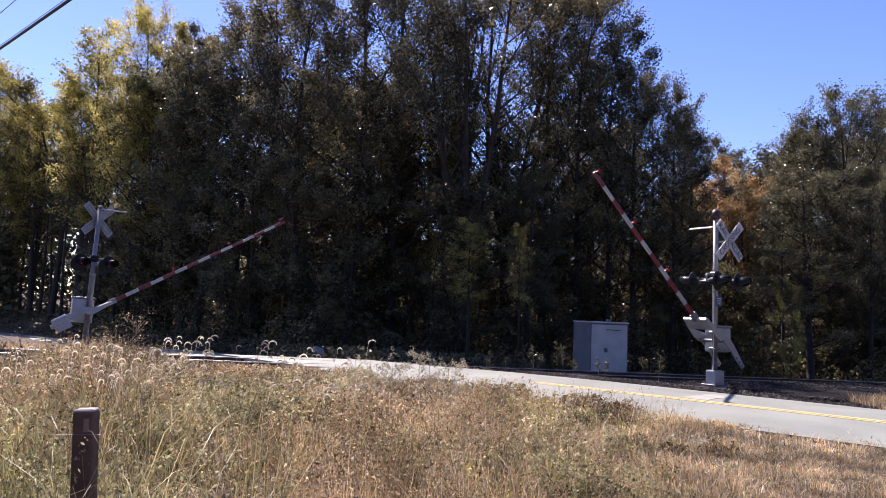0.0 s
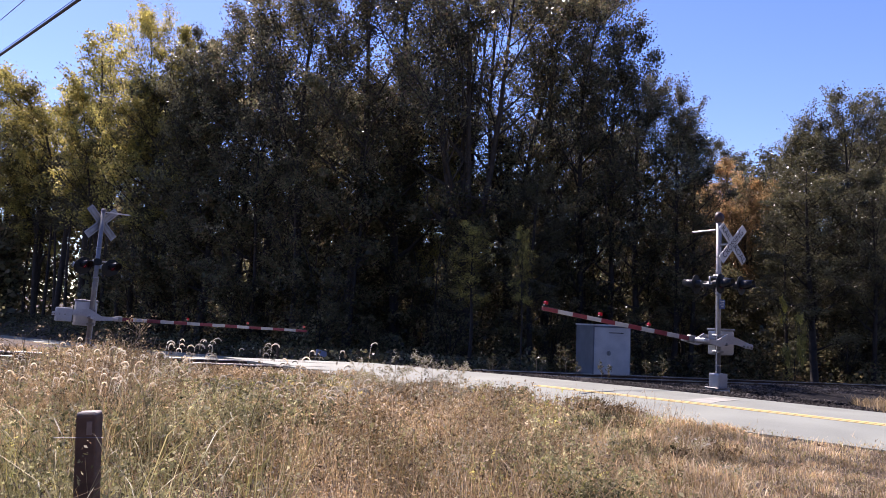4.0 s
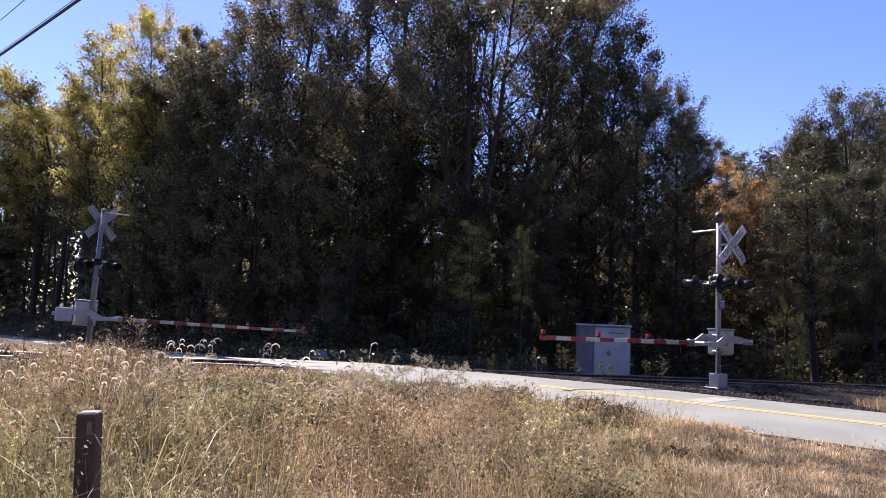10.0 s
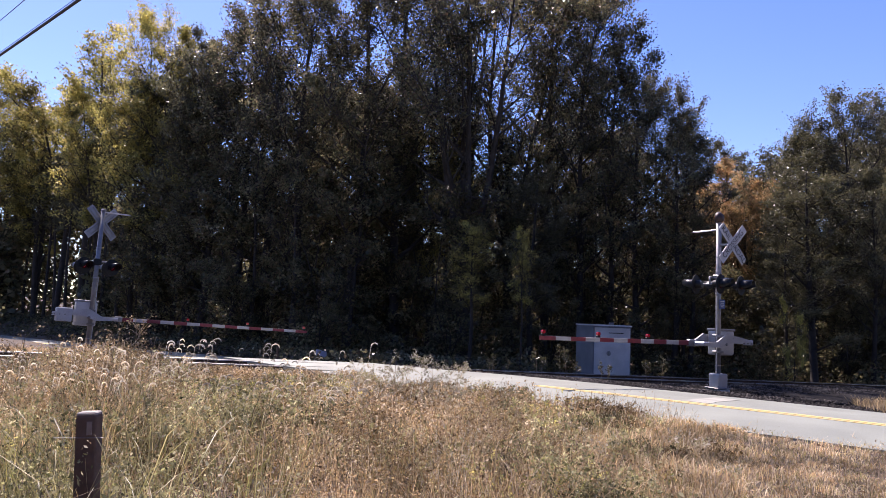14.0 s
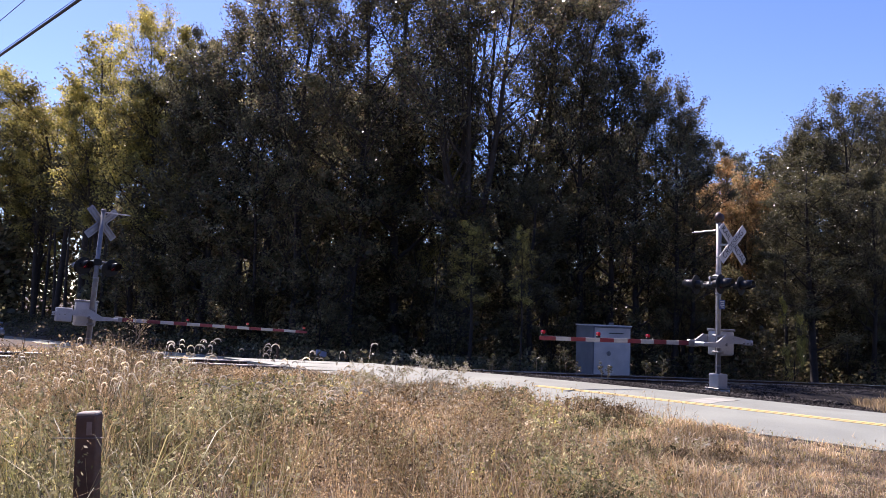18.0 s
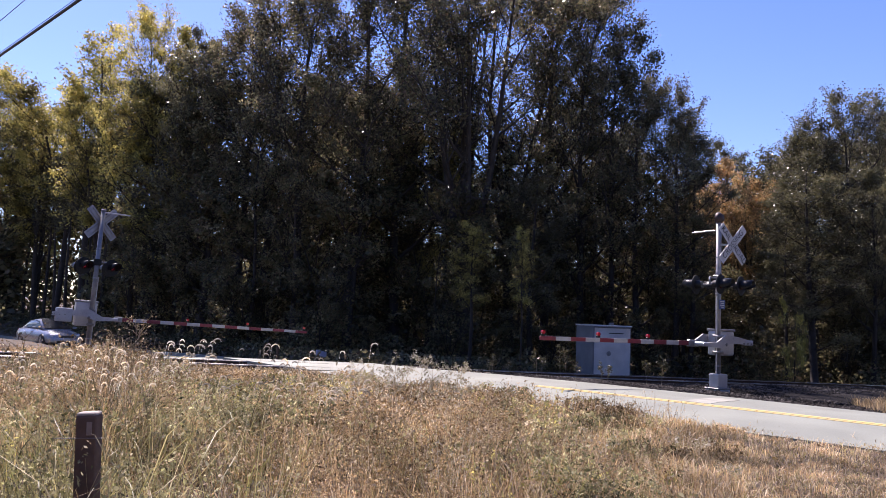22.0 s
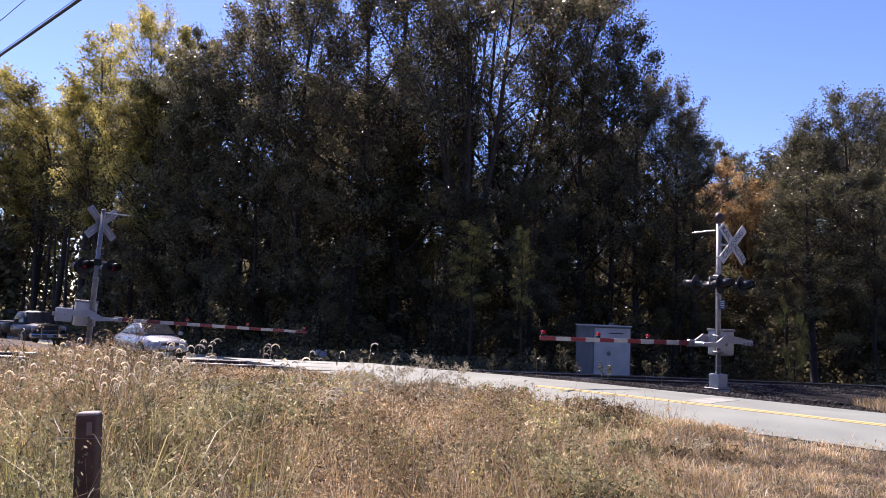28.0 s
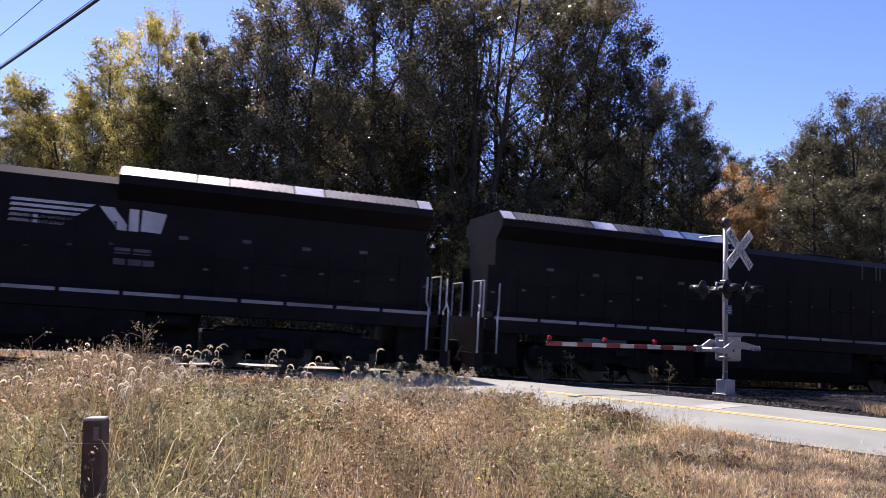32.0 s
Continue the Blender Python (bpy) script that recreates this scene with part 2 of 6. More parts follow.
def gz(x, y):
    return float(ground_z(x, y))


# ---- ground ----
def build_ground():
    t = np.linspace(-1, 1, 261)
    xs = 8 * np.sinh(t * math.asinh(1800 / 8))
    ys = 14 + 8 * np.sinh(t * math.asinh(1800 / 8))
    gx, gy = np.meshgrid(xs, ys)
    z = ground_z(gx, gy)
    k = len(xs)
    verts = np.stack([gx, gy, z], -1).reshape(-1, 3)
    i = np.arange(k - 1)
    a = (i[None, :] + i[:, None] * k).ravel()
    faces = np.stack([a, a + 1, a + k + 1, a + k], -1)
    me = mesh_of("ground", verts.tolist(), faces.tolist())
    me.polygons.foreach_set("use_smooth", np.ones(len(me.polygons), bool))
    tagged(link("ground", me, M["ground"]), "dry earth and leaf litter beside the crossing", "ground", "", "structure")


def strip(name, a0, a1, ss, lift, thick, material, crown=0.022, parent=None, kind="structure", label=""):
    """A strip along the road between the offsets a0 and a1, with a bottom and sides."""
    edge = a0 if callable(a0) else lambda s: a0
    k = 2 if edge(0.0) * a1 >= 0 else 3
    verts, faces = [], []
    for low in (0, 1):
        for s in ss:
            for a in ((edge(s), a1) if k == 2 else (edge(s), 0.0, a1)):
                p = ROAD_O + ROAD_D * s + ROAD_A * (a + float(bend(s)))
                verts.append((p.x, p.y, float(road_z(s)) + lift - abs(a) * crown - low * thick))
    m = len(ss) * k
    for i in range(len(ss) - 1):
        for j in range(k - 1):
            q = i * k + j
            faces += [(q, q + 1, q + k + 1, q + k), (m + q, m + q + k, m + q + k + 1, m + q + 1)]
        for j in (0, k - 1):
            q = i * k + j
            faces.append((q, q + k, m + q + k, m + q))
    for q0 in (0, (len(ss) - 1) * k):
        for j in range(k - 1):
            q = q0 + j
            faces.append((q, q + 1, m + q + 1, m + q))
    ob = link(name, mesh_of(name, verts, faces), material, parent)
    return tagged(ob, label, name.replace("_", " ") if kind else "", "", kind)


def near_edge(s):
    """The road narrows towards the rails."""
    return -3.07 + 0.92 * float(step(s, 4.5, 8.0)) - 0.75 * float(step(s, 11.0, 15.0))


def build_road():
    ss = sorted(set([-300, -200, -120, -80, -60, -45, -35] + [x * 0.5 for x in range(-60, 160)] + [90, 110, 150, 200, 300]))
    strip("road", near_edge, 1.75, ss, 0.06, 0.2, M["asphalt"], label="worn grey two-lane asphalt road")
    for a, b in ((-0.72, -0.60), (-0.56, -0.44)):
        for s0, s1 in ((-300, 2.6), (12.2, 300)):
            strip("centre_line", a, b, [s for s in ss if s0 <= s <= s1], 0.066, 0.005, M["yellow"], label="faded yellow road line")
    # stop line before the gate
    strip("stop_line", -0.38, 1.1, [-1.25, -1.0, -0.75], 0.066, 0.005, M["white_line"], label="worn white stop line")


def build_track():
    us = list(range(-120, 641, 20))
    verts, faces = [], []
    prof = [(-3.1, -0.62), (-1.9, -0.17), (1.9, -0.17), (3.1, -0.75)]
    for u in us:
        for c, h in prof:
            verts.append(on_track(u, MID + c, h))
    for i in range(len(us) - 1):
        for j in range(3):
            q = i * 4 + j
            faces.append((q, q + 4, q + 5, q + 1))
    # dark gravel between the ballast and the verge
    gv, gf = [], []
    gu, gc = [x * 0.5 for x in range(-32, 80)], [-11.0, -10.0, -9.0, -8.0, -7.0, -6.2, -5.4, -4.6, -3.8, -3.0, -2.4]
    for u in gu:
        for c in gc:
            p = on_track(u, MID + c, 0)
            gv.append((p.x, p.y, gz(p.x, p.y) + 0.015))
    for i in range(len(gu) - 1):
        for j in range(len(gc) - 1):
            q = i * len(gc) + j
            p = on_track(gu[i] + 0.25, MID + gc[j] + 0.4, 0)
            side = road_sa(p.x, p.y)[1]
            if (side > 1.6 and gu[i] < 25 + 0.8 * gc[j]) or (side < -2.0 and gc[j] > -5) or (side > 1.6 and gc[j] > -5.5):
                gf.append((q, q + len(gc), q + len(gc) + 1, q + 1))
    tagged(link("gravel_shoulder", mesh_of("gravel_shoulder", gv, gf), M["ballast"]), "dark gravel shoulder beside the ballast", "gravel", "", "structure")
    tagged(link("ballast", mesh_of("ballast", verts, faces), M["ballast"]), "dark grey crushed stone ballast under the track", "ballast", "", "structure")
    track = thing("railway_track", track_pose(0, MID, 0), "single railway track with rusty steel rails on wooden ties", "railway track")
    prof = [(-0.07, -0.17), (0.07, -0.17), (0.07, -0.15), (0.012, -0.13), (0.012, -0.05), (0.036, -0.035), (0.036, -0.004), (-0.036, -0.004), (-0.036, -0.035), (-0.012, -0.05), (-0.012, -0.13), (-0.07, -0.15)]
    for side in (-0.7525, 0.7525):
        r = part("rail", prism([(side + y, z) for y, z in prof], "x", -120, 640), M["rail"], track)
        part("rail_head", prism([(side - 0.038, -0.03), (side + 0.038, -0.03), (side + 0.037, -0.015), (side + 0.012, 0.0), (side - 0.012, 0.0), (side - 0.037, -0.015)], "x", -120, 640), M["rail_top"], r, "polished running surface")
    bm = box((0.23, 2.6, 0.16), (0, 0, -0.25), 0.012)
    tie = part("tie", bm, M["tie"], track)
    rng = random.Random(5)
    for i in range(84):
        o = tie if i == 0 else new("tie", tie.data)
        o.parent = track
        u = -16 + i * 0.54
        o.location = (u, rng.uniform(-0.03, 0.03), 0.012)
        o.rotation_euler = (0, 0, rng.uniform(-0.02, 0.02))
    # asphalt infill between and beside the rails at the road
    s_mid = 9.26
    c = ROAD_O + ROAD_D * s_mid + ROAD_A * -0.2
    uc, _ = track_uv(c.x, c.y)
    for a, b in ((-1.75, -0.82), (-0.66, 0.66), (0.82, 1.75)):
        slope = (TRACK_D.dot(ROAD_D)) / (TRACK_N.dot(ROAD_D))
        k = 1.98 / abs(TRACK_N.dot(ROAD_D))
        bm = bmesh.new()
        top = [bm.verts.new((uc + y * slope + e, y, 0.004)) for e, y in ((-k, a), (k, a), (k, b), (-k, b))]
        low = [bm.verts.new((v.co.x, v.co.y, -0.2)) for v in top]
        bm.faces.new(top), bm.faces.new(low[::-1])
        for i in range(4):
            bm.faces.new((top[i], low[i], low[(i + 1) % 4], top[(i + 1) % 4]))
        part("crossing_panel", bm, M["asphalt"], track, "asphalt infill of the road crossing")
def track_pose(u, v, h):
    x = Vector((TRACK_D.x, TRACK_D.y, GRADE)).normalized()
    y = Vector((TRACK_N.x, TRACK_N.y, 0))
    z = x.cross(y)
    p = on_track(u, v, h)
    return Matrix(((x.x, y.x, z.x, p.x), (x.y, y.y, z.y, p.y), (x.z, y.z, z.z, p.z), (0, 0, 0, 1)))


# ---- trees ----
def tubes(paths, seg=6):
    """Vertices and faces of tapered tubes along (points, radii)."""
    verts, faces = [], []
    for pts, radii in paths:
        start = len(verts)
        for i, (p, r) in enumerate(zip(pts, radii)):
            d = (pts[min(i + 1, len(pts) - 1)] - pts[max(i - 1, 0)]).normalized()
            side = d.cross(Vector((0.31, 0.95, 0.05))).normalized()
            up = d.cross(side)
            for k in range(seg):
                a = 2 * math.pi * k / seg
                verts.append(p + side * (math.cos(a) * r) + up * (math.sin(a) * r))
        for i in range(len(pts) - 1):
            for k in range(seg):
                a, b = start + i * seg + k, start + i * seg + (k + 1) % seg
                faces.append((a, b, b + seg, a + seg))
        faces.append(tuple(range(start + (len(pts) - 1) * seg, start + len(pts) * seg)))
    return verts, faces


def leaf_cards(rng, centres, length, width, vary=0.22, rise=0.7):
    """Rhombic leaves at the centres, turned at random; a larger rise stands them up."""
    n = len(centres)
    a = rng.normal(size=(n, 3))
    a[:, 2] *= rise
    a /= np.linalg.norm(a, axis=1)[:, None]
    b = rng.normal(size=(n, 3))
    b -= a * (a * b).sum(1)[:, None]
    b /= np.linalg.norm(b, axis=1)[:, None]
    sz = np.exp(rng.normal(size=(n, 1)) * vary)
    la, wb = a * length * sz / 2, b * width * sz / 2
    return np.stack([centres - la, centres + wb, centres + la, centres - wb], 1)


def tree_kind(name, seed, h, base, reach, limbs, leaves, leaf, girth=0.013, fork=0, belly=0.45, spray=0.17, bare=0.0):
    """A tree of height h: crown from base * h upwards, widest at the belly, reach * h in radius; fork: leaders that part low on the trunk;
    leaves hang in sprays round the twigs; bare: share of the crown's inner part that carries no leaves."""
    rnd, rng = random.Random(seed), np.random.default_rng(seed)
    r0 = girth * h
    sway = [Vector((rnd.uniform(-1, 1), rnd.uniform(-1, 1), 0)) * 0.022 * h for _ in range(3)]

    def stem(f):
        return Vector((0, 0, f * h)) + sway[0] * f + sway[1] * math.sin(f * 3.1) + sway[2] * math.sin(f * 7.0) * 0.4

    def envelope(z):
        f = min(max((z / h - base) / (1 - base), 0.0), 1.0)
        x = (belly - f) / belly if f < belly else (f - belly) / (1 - belly)
        return reach * h * max(1 - x ** 2.4, 0.10) ** 0.5

    stop = 0.94 if not fork else base + 0.30
    fs = [0, 0.02, 0.06, 0.15, 0.3, 0.45, 0.6, 0.75, 0.86, 0.94]
    fs = [f for f in fs if f < stop] + [stop]
    paths = [([stem(f) for f in fs], [r0 * (1.45 if f == 0 else max(1.08 * (1 - f) ** 0.8, 0.06)) for f in fs])]
    axes = [(lambda t: stem(base + (stop - base) * t), lambda t: r0 * 1.0 * (1 - base - (stop - base) * t) ** 0.8)]
    for i in range(fork):
        az = i * 2 * math.pi / fork + rnd.uniform(-0.5, 0.5)
        p0 = stem(rnd.uniform(base * 0.75, base + 0.12))
        out = Vector((math.cos(az), math.sin(az), 0)) * reach * h * rnd.uniform(0.35, 0.75)
        top = h * rnd.uniform(0.82, 0.97) - p0.z
        wob = Vector((rnd.uniform(-1, 1), rnd.uniform(-1, 1), 0)) * 0.02 * h

        def at(t, p0=p0, out=out, top=top, wob=wob):
            return p0 + out * (t ** 0.8) + Vector((0, 0, top * t)) + wob * math.sin(t * 5)
        ts = (0, 0.15, 0.3, 0.5, 0.7, 0.88, 1.0)
        paths.append(([at(t) for t in ts], [r0 * 0.62 * max(1 - t, 0.06) ** 0.8 for t in ts]))
        axes.append((at, lambda t: r0 * 0.6 * max(1 - t, 0.05) ** 0.8))
    twigs = []

    def grow(p0, way, ln, r, level):
        """A curving limb; the deepest level is a twig that carries leaves."""
        up = Vector((0, 0, 1))
        side = Vector((rnd.gauss(0, 1), rnd.gauss(0, 1), rnd.gauss(0, 0.5))) * 0.12
        pts = [p0]
        k = 4 if level == 0 else 3
        d = way.copy()
        for i in range(k):
            d = (d + up * 0.10 + side * rnd.uniform(-0.6, 1.4)).normalized()
            pts.append(pts[-1] + d * ln / k)
        if level == 2:
            paths_thin.append((pts[::3] if len(pts) > 3 else pts, [r, r * 0.4]))
            twigs.append((pts[0], pts[-1]))
            return
        paths.append((pts, [max(r * (1 - 0.8 * i / k), 0.012) for i in range(k + 1)]))
        n = 7 if level == 0 else 5
        for i in range(n):
            f = 0.22 + 0.78 * (i + rnd.random()) / n if level == 0 else 0.15 + 0.85 * (i + rnd.random()) / n
            f = min(f, 1.0)
            j = min(int(f * k), k - 1)
            q = pts[j].lerp(pts[j + 1], f * k - j)
            az = Vector((rnd.gauss(0, 1), rnd.gauss(0, 1), rnd.gauss(0.15, 0.6))).normalized()
            w = (d * 0.7 + az * 1.0).normalized()
            grow(q, w, ln * (0.5 if level == 0 else 0.62) * rnd.uniform(0.7, 1.25) * (1.15 - 0.45 * f), r * 0.42, level + 1)
        twigs.append((pts[-2], pts[-1] + (pts[-1] - pts[-2]) * 0.5))

    paths_thin = []
    for i in range(limbs):
        at, rad = axes[0] if (fork == 0 or i % 4 == 0) else axes[1 + rnd.randrange(fork)]
        t = ((i + rnd.random()) / limbs) ** 0.9
        p0 = at(min(t, 0.98))
        az = i * 2.4 + rnd.uniform(-0.5, 0.5)
        if fork and i % 4:
            az = math.atan2(p0.y, p0.x) + rnd.uniform(-1.5, 1.5)
        rise = rnd.uniform(0.15, 0.7) + 0.35 * t
        way = Vector((math.cos(az), math.sin(az), rise)).normalized()
        room = envelope(p0.z + 0.08 * h) - (Vector((p0.x, p0.y, 0)).length if fork else 0) * 0.8
        ln = max(room, 0.05 * h) * rnd.uniform(0.75, 1.12) / max(math.hypot(way.x, way.y), 0.5) * 0.85
        ln = min(ln, (1.06 * h - p0.z) / max(way.z, 0.2))
        grow(p0, way, max(ln, 0.09 * h), max(rad(t) * 0.5, 0.02), 0)
    v, f = tubes(paths, 7)
    v2, f2 = tubes(paths_thin, 3)
    o = len(v)
    trunk = mesh_of(name + "_trunk", v + v2, f + [tuple(i + o for i in g) for g in f2])
    trunk.polygons.foreach_set("use_smooth", np.ones(len(trunk.polygons), bool))
    a = np.array([tuple(t[0]) for t in twigs])
    e = np.array([tuple(t[1]) for t in twigs])
    if bare:
        mid = (a + e) / 2
        far = np.hypot(mid[:, 0], mid[:, 1]) / np.array([envelope(z) for z in mid[:, 2]])
        keep = (far > bare) | (mid[:, 2] > 0.82 * h) | (rng.random(len(a)) < 0.25)
        a, e = a[keep], e[keep]
    vigour = np.exp(rng.normal(size=len(a)) * 0.9)
    pick = rng.choice(len(a), leaves, p=vigour / vigour.sum())
    u = rng.random((leaves, 1)) * 1.1
    sp = spray * (0.5 + 0.8 * rng.random((len(a), 1)))[pick]
    cen = a[pick] + (e - a)[pick] * u + rng.normal(size=(leaves, 3)) * sp * np.array([1, 1, 0.75])
    crown = quads(name + "_crown", leaf_cards(rng, cen, leaf, leaf * 0.62))
    return trunk, crown, float(np.percentile(cen[:, 2], 99.7))


def plant(name, kind, x, y, h, turn, leaf, label, category="tree", group="trees of the wood", wide=1.0):
    trunk, crown, h0 = kind
    while abs(road_sa(x, y)[1]) < 5.0 and y > 20:
        x, y, h = x * 1.03, y * 1.03, h * 1.03
    k = h / h0
    t = thing(name, Matrix.LocRotScale((x, y, gz(x, y) - 0.05), Euler((0, 0, turn)), (k * wide, k * wide, k)), label, category, group)
    a = new("trunk", trunk)
    a.parent = t
    c = new("crown", crown)
    c.parent = t
    for ob, m in ((a, M["bark"]), (c, leaf)):
        if not ob.data.materials:
            ob.data.materials.append(m)
        ob.material_slots[0].link = "OBJECT"
        ob.material_slots[0].material = m
    return t


def build_trees():
    broad = [tree_kind("broad", 11 + i, 18, 0.18, 0.26, 26, 30000, 0.12, belly=0.5, spray=0.20) for i in range(3)]
    slim = [tree_kind("slim", 31 + i, 18, 0.14, 0.18, 24, 21000, 0.118, 0.011, belly=0.5, spray=0.19) for i in range(3)]
    fan = [tree_kind("fan", 41 + i, 18, 0.22, 0.30, 26, 27000, 0.12, 0.016, 4, 0.6, 0.18, 0.45) for i in range(2)]
    high = [tree_kind("high", 71 + i, 18, 0.32, 0.24, 22, 15000, 0.175, 0.012, 3, 0.5, 0.22) for i in range(2)]
    light = [tree_kind("light", 75 + i, 18, 0.42, 0.27, 24, 24000, 0.145, 0.011, 3, 0.5, 0.21) for i in range(2)]
    thin = [tree_kind("thin", 81, 18, 0.40, 0.15, 20, 8500, 0.15, 0.011, 0, 0.5, 0.19)]
    pole = [tree_kind("pole", 91 + i, 18, 0.50, 0.14, 14, 4500, 0.16, 0.009, 0, 0.5, 0.25) for i in range(2)]
    deep = [tree_kind("deep", 61 + i, 18, 0.12, 0.24, 20, 10000, 0.24, 0.012, 0, 0.45, 0.36) for i in range(2)]
    bush = [tree_kind("bush", 51 + i, 7, 0.05, 0.36, 16, 6500, 0.13, 0.010, 3, 0.5, 0.18) for i in range(2)]
    G, D, Y, O = M["leaf_green"], M["leaf_dark"], M["leaf_yellow"], M["leaf_orange"]
    rnd = random.Random(3)
    green, dark, yellow = "tall green oak at the edge of the wood", "tall dark-leaved oak in the shade of the wood", "tree with yellowing autumn leaves"
    # bearing as sideways metres per metre forward, distance, height, width
    rows = [
        (-0.59, 40, 11.8, light[0], Y, yellow, 1.15), (-0.52, 41, 14.6, light[1], Y, yellow, 1.0), (-0.47, 42, 13.6, light[0], Y, yellow, 0.9), (-0.55, 38.5, 9.0, light[1], Y, yellow, 1.2), (-0.483, 44, 18.4, thin[0], Y, "tall thin-topped tree with yellowing leaves", 1.0), (-0.40, 43, 15.2, light[0], Y, yellow, 0.9),
        (-0.418, 46, 21.0, broad[1], Y, yellow, 0.66), (-0.378, 46, 19.0, high[1], Y, yellow, 0.75), (-0.548, 42, 14.0, light[0], Y, yellow, 0.85), (-0.389, 44, 17.8, slim[0], Y, yellow, 1.1),
        (-0.581, 57, 18.0, slim[1], G, green, 1.1), (-0.66, 52, 13.5, slim[2], G, green, 1.2),
        (-0.345, 43, 18.3, slim[2], G, green, 0.9), (-0.325, 42, 18.7, slim[0], D, dark, 1.0), (-0.283, 41, 19.4, slim[1], D, dark, 1.0), (-0.245, 39.5, 20.6, slim[2], D, dark, 1.1),
        (-0.195, 38, 20.4, broad[1], D, dark, 0.85), (-0.125, 37, 20.7, broad[2], D, dark, 0.95), (-0.06, 38, 22.3, broad[0], D, dark, 0.9), (-0.015, 44, 22.0, slim[2], D, dark, 0.9),
        (0.034, 36, 21.6, fan[1], D, "tall open-crowned oak with spreading limbs", 0.95), (0.095, 38, 21.8, fan[0], D, "tall open-crowned oak in the wood", 0.8), (0.14, 38, 21.0, broad[0], D, dark, 0.85), (0.19, 36, 19.6, broad[1], D, dark, 0.75),
        (0.225, 36, 17.6, slim[0], D, dark, 0.9), (0.27, 35.5, 15.6, slim[1], D, dark, 1.0), (0.315, 35, 13.4, slim[2], D, dark, 1.0), (0.337, 35, 12.0, slim[0], D, dark, 0.9), (0.33, 36.5, 12.6, broad[1], D, dark, 0.6), (0.285, 37, 15.4, broad[2], D, dark, 0.6),
        (0.386, 56, 17.0, slim[2], G, green, 1.2),
        (0.495, 37, 13.2, broad[0], G, green, 0.75), (0.512, 36, 13.3, slim[2], G, green, 1.1), (0.546, 35, 14.2, broad[2], G, green, 0.85), (0.613, 36, 14.2, broad[1], G, green, 0.85),
        (0.69, 38, 14.8, broad[0], G, green, 0.9), (0.506, 32, 10.0, slim[1], G, green, 1.5), (0.585, 33, 10.0, broad[1], G, green, 0.9), (0.468, 33.5, 8.6, slim[0], G, green, 0.9),
        (0.125, 33.5, 9.5, slim[1], G, "grey-green tree at the edge of the wood", 1.3), (0.0, 38, 12.0, slim[2], Y, "slim tree with a few yellow leaves", 1.0), (-0.07, 40, 12.5, slim[0], D, dark, 1.3),
    ]
    for k, d, h, kind, leaf, label, wide in rows:
        plant("tree", kind, k * d, d, h, rnd.uniform(0, 6.3), leaf, label, wide=wide)
    plant("tree", light[0], 0.388 * 42, 42, 11.9, 2.2, O, "smaller tree with orange autumn leaves", wide=0.85)
    plant("tree", light[1], 0.418 * 40, 40, 10.9, 4.2, O, "smaller tree with orange autumn leaves", wide=0.85)
    # bare-stemmed trees that let the sky through low down
    for k, d, h in ((-0.58, 47, 10), (-0.562, 50, 11), (-0.548, 46, 10), (-0.535, 52, 12), (-0.522, 48, 11), (-0.505, 50, 12), (-0.49, 47, 12), (-0.475, 52, 13), (-0.455, 48, 14), (-0.435, 50, 15), (-0.60, 52, 11), (-0.40, 47, 16), (-0.37, 46, 16)):
        plant("tree", rnd.choice(pole), k * d, d, h, rnd.uniform(0, 6.3), G, "slim bare-stemmed tree behind the crossing")
    # slim trunks in the shade
    for i in range(10):
        k = -0.33 + i * 0.068 + rnd.uniform(-0.02, 0.02)
        d = rnd.uniform(36.0, 39.0)
        plant("tree", rnd.choice(pole), k * d, d, rnd.uniform(10.5, 13.0) * (1 if k < 0.2 else 0.75), rnd.uniform(0, 6.3), D, "slim dark trunk at the shaded edge of the wood")
    # the second rank closes the wood
    for i in range(15):
        k = -0.36 + i * 0.048 + rnd.uniform(-0.015, 0.015)
        d = rnd.uniform(42, 49)
        h = (17.0 if k < -0.06 else 11.5 if k < 0.12 else 16.0 if k < 0.2 else 14.5 if k < 0.3 else 11.5) * rnd.uniform(0.88, 1.0) * d / 44
        plant("tree", rnd.choice(deep), k * d, d, h, rnd.uniform(0, 6.3), D, "tall dark-leaved tree deep in the wood")
    for k, d, h in ((0.36, 51, 12.2), (0.385, 50, 12.6), (0.41, 51, 13.2), (0.435, 50, 12.6), (0.445, 46, 12.0), (0.47, 42, 13.0), (0.51, 43, 13.5), (0.55, 42, 14.0), (0.59, 43, 14.5), (0.63, 42, 14.0), (0.68, 44, 15.0), (0.75, 46, 16.0), (0.44, 38, 7.5), (0.53, 38, 8.0), (0.62, 38, 8.0)):
        plant("tree", rnd.choice(deep), k * d, d, h, rnd.uniform(0, 6.3), G, green)
    # understorey
    for i in range(22):
        k = -0.33 + i * 0.048 + rnd.uniform(-0.015, 0.015)
        d = rnd.uniform(37, 40)
        plant("understorey_tree", rnd.choice(bush), k * d, d, rnd.uniform(6.5, 9.5) * (1 if k < 0.3 else 0.7), rnd.uniform(0, 6.3), D, "low shrubby tree at the shaded edge of the wood", "shrub", "undergrowth")
    for i in range(11):
        k = -0.28 + i * 0.09 + rnd.uniform(-0.03, 0.03)
        d = rnd.uniform(33, 35)
        plant("understorey_tree", rnd.choice(bush), k * d, d, rnd.uniform(1.8, 4.6), rnd.uniform(0, 6.3), D, "low shrubby tree at the shaded edge of the wood", "shrub", "undergrowth")
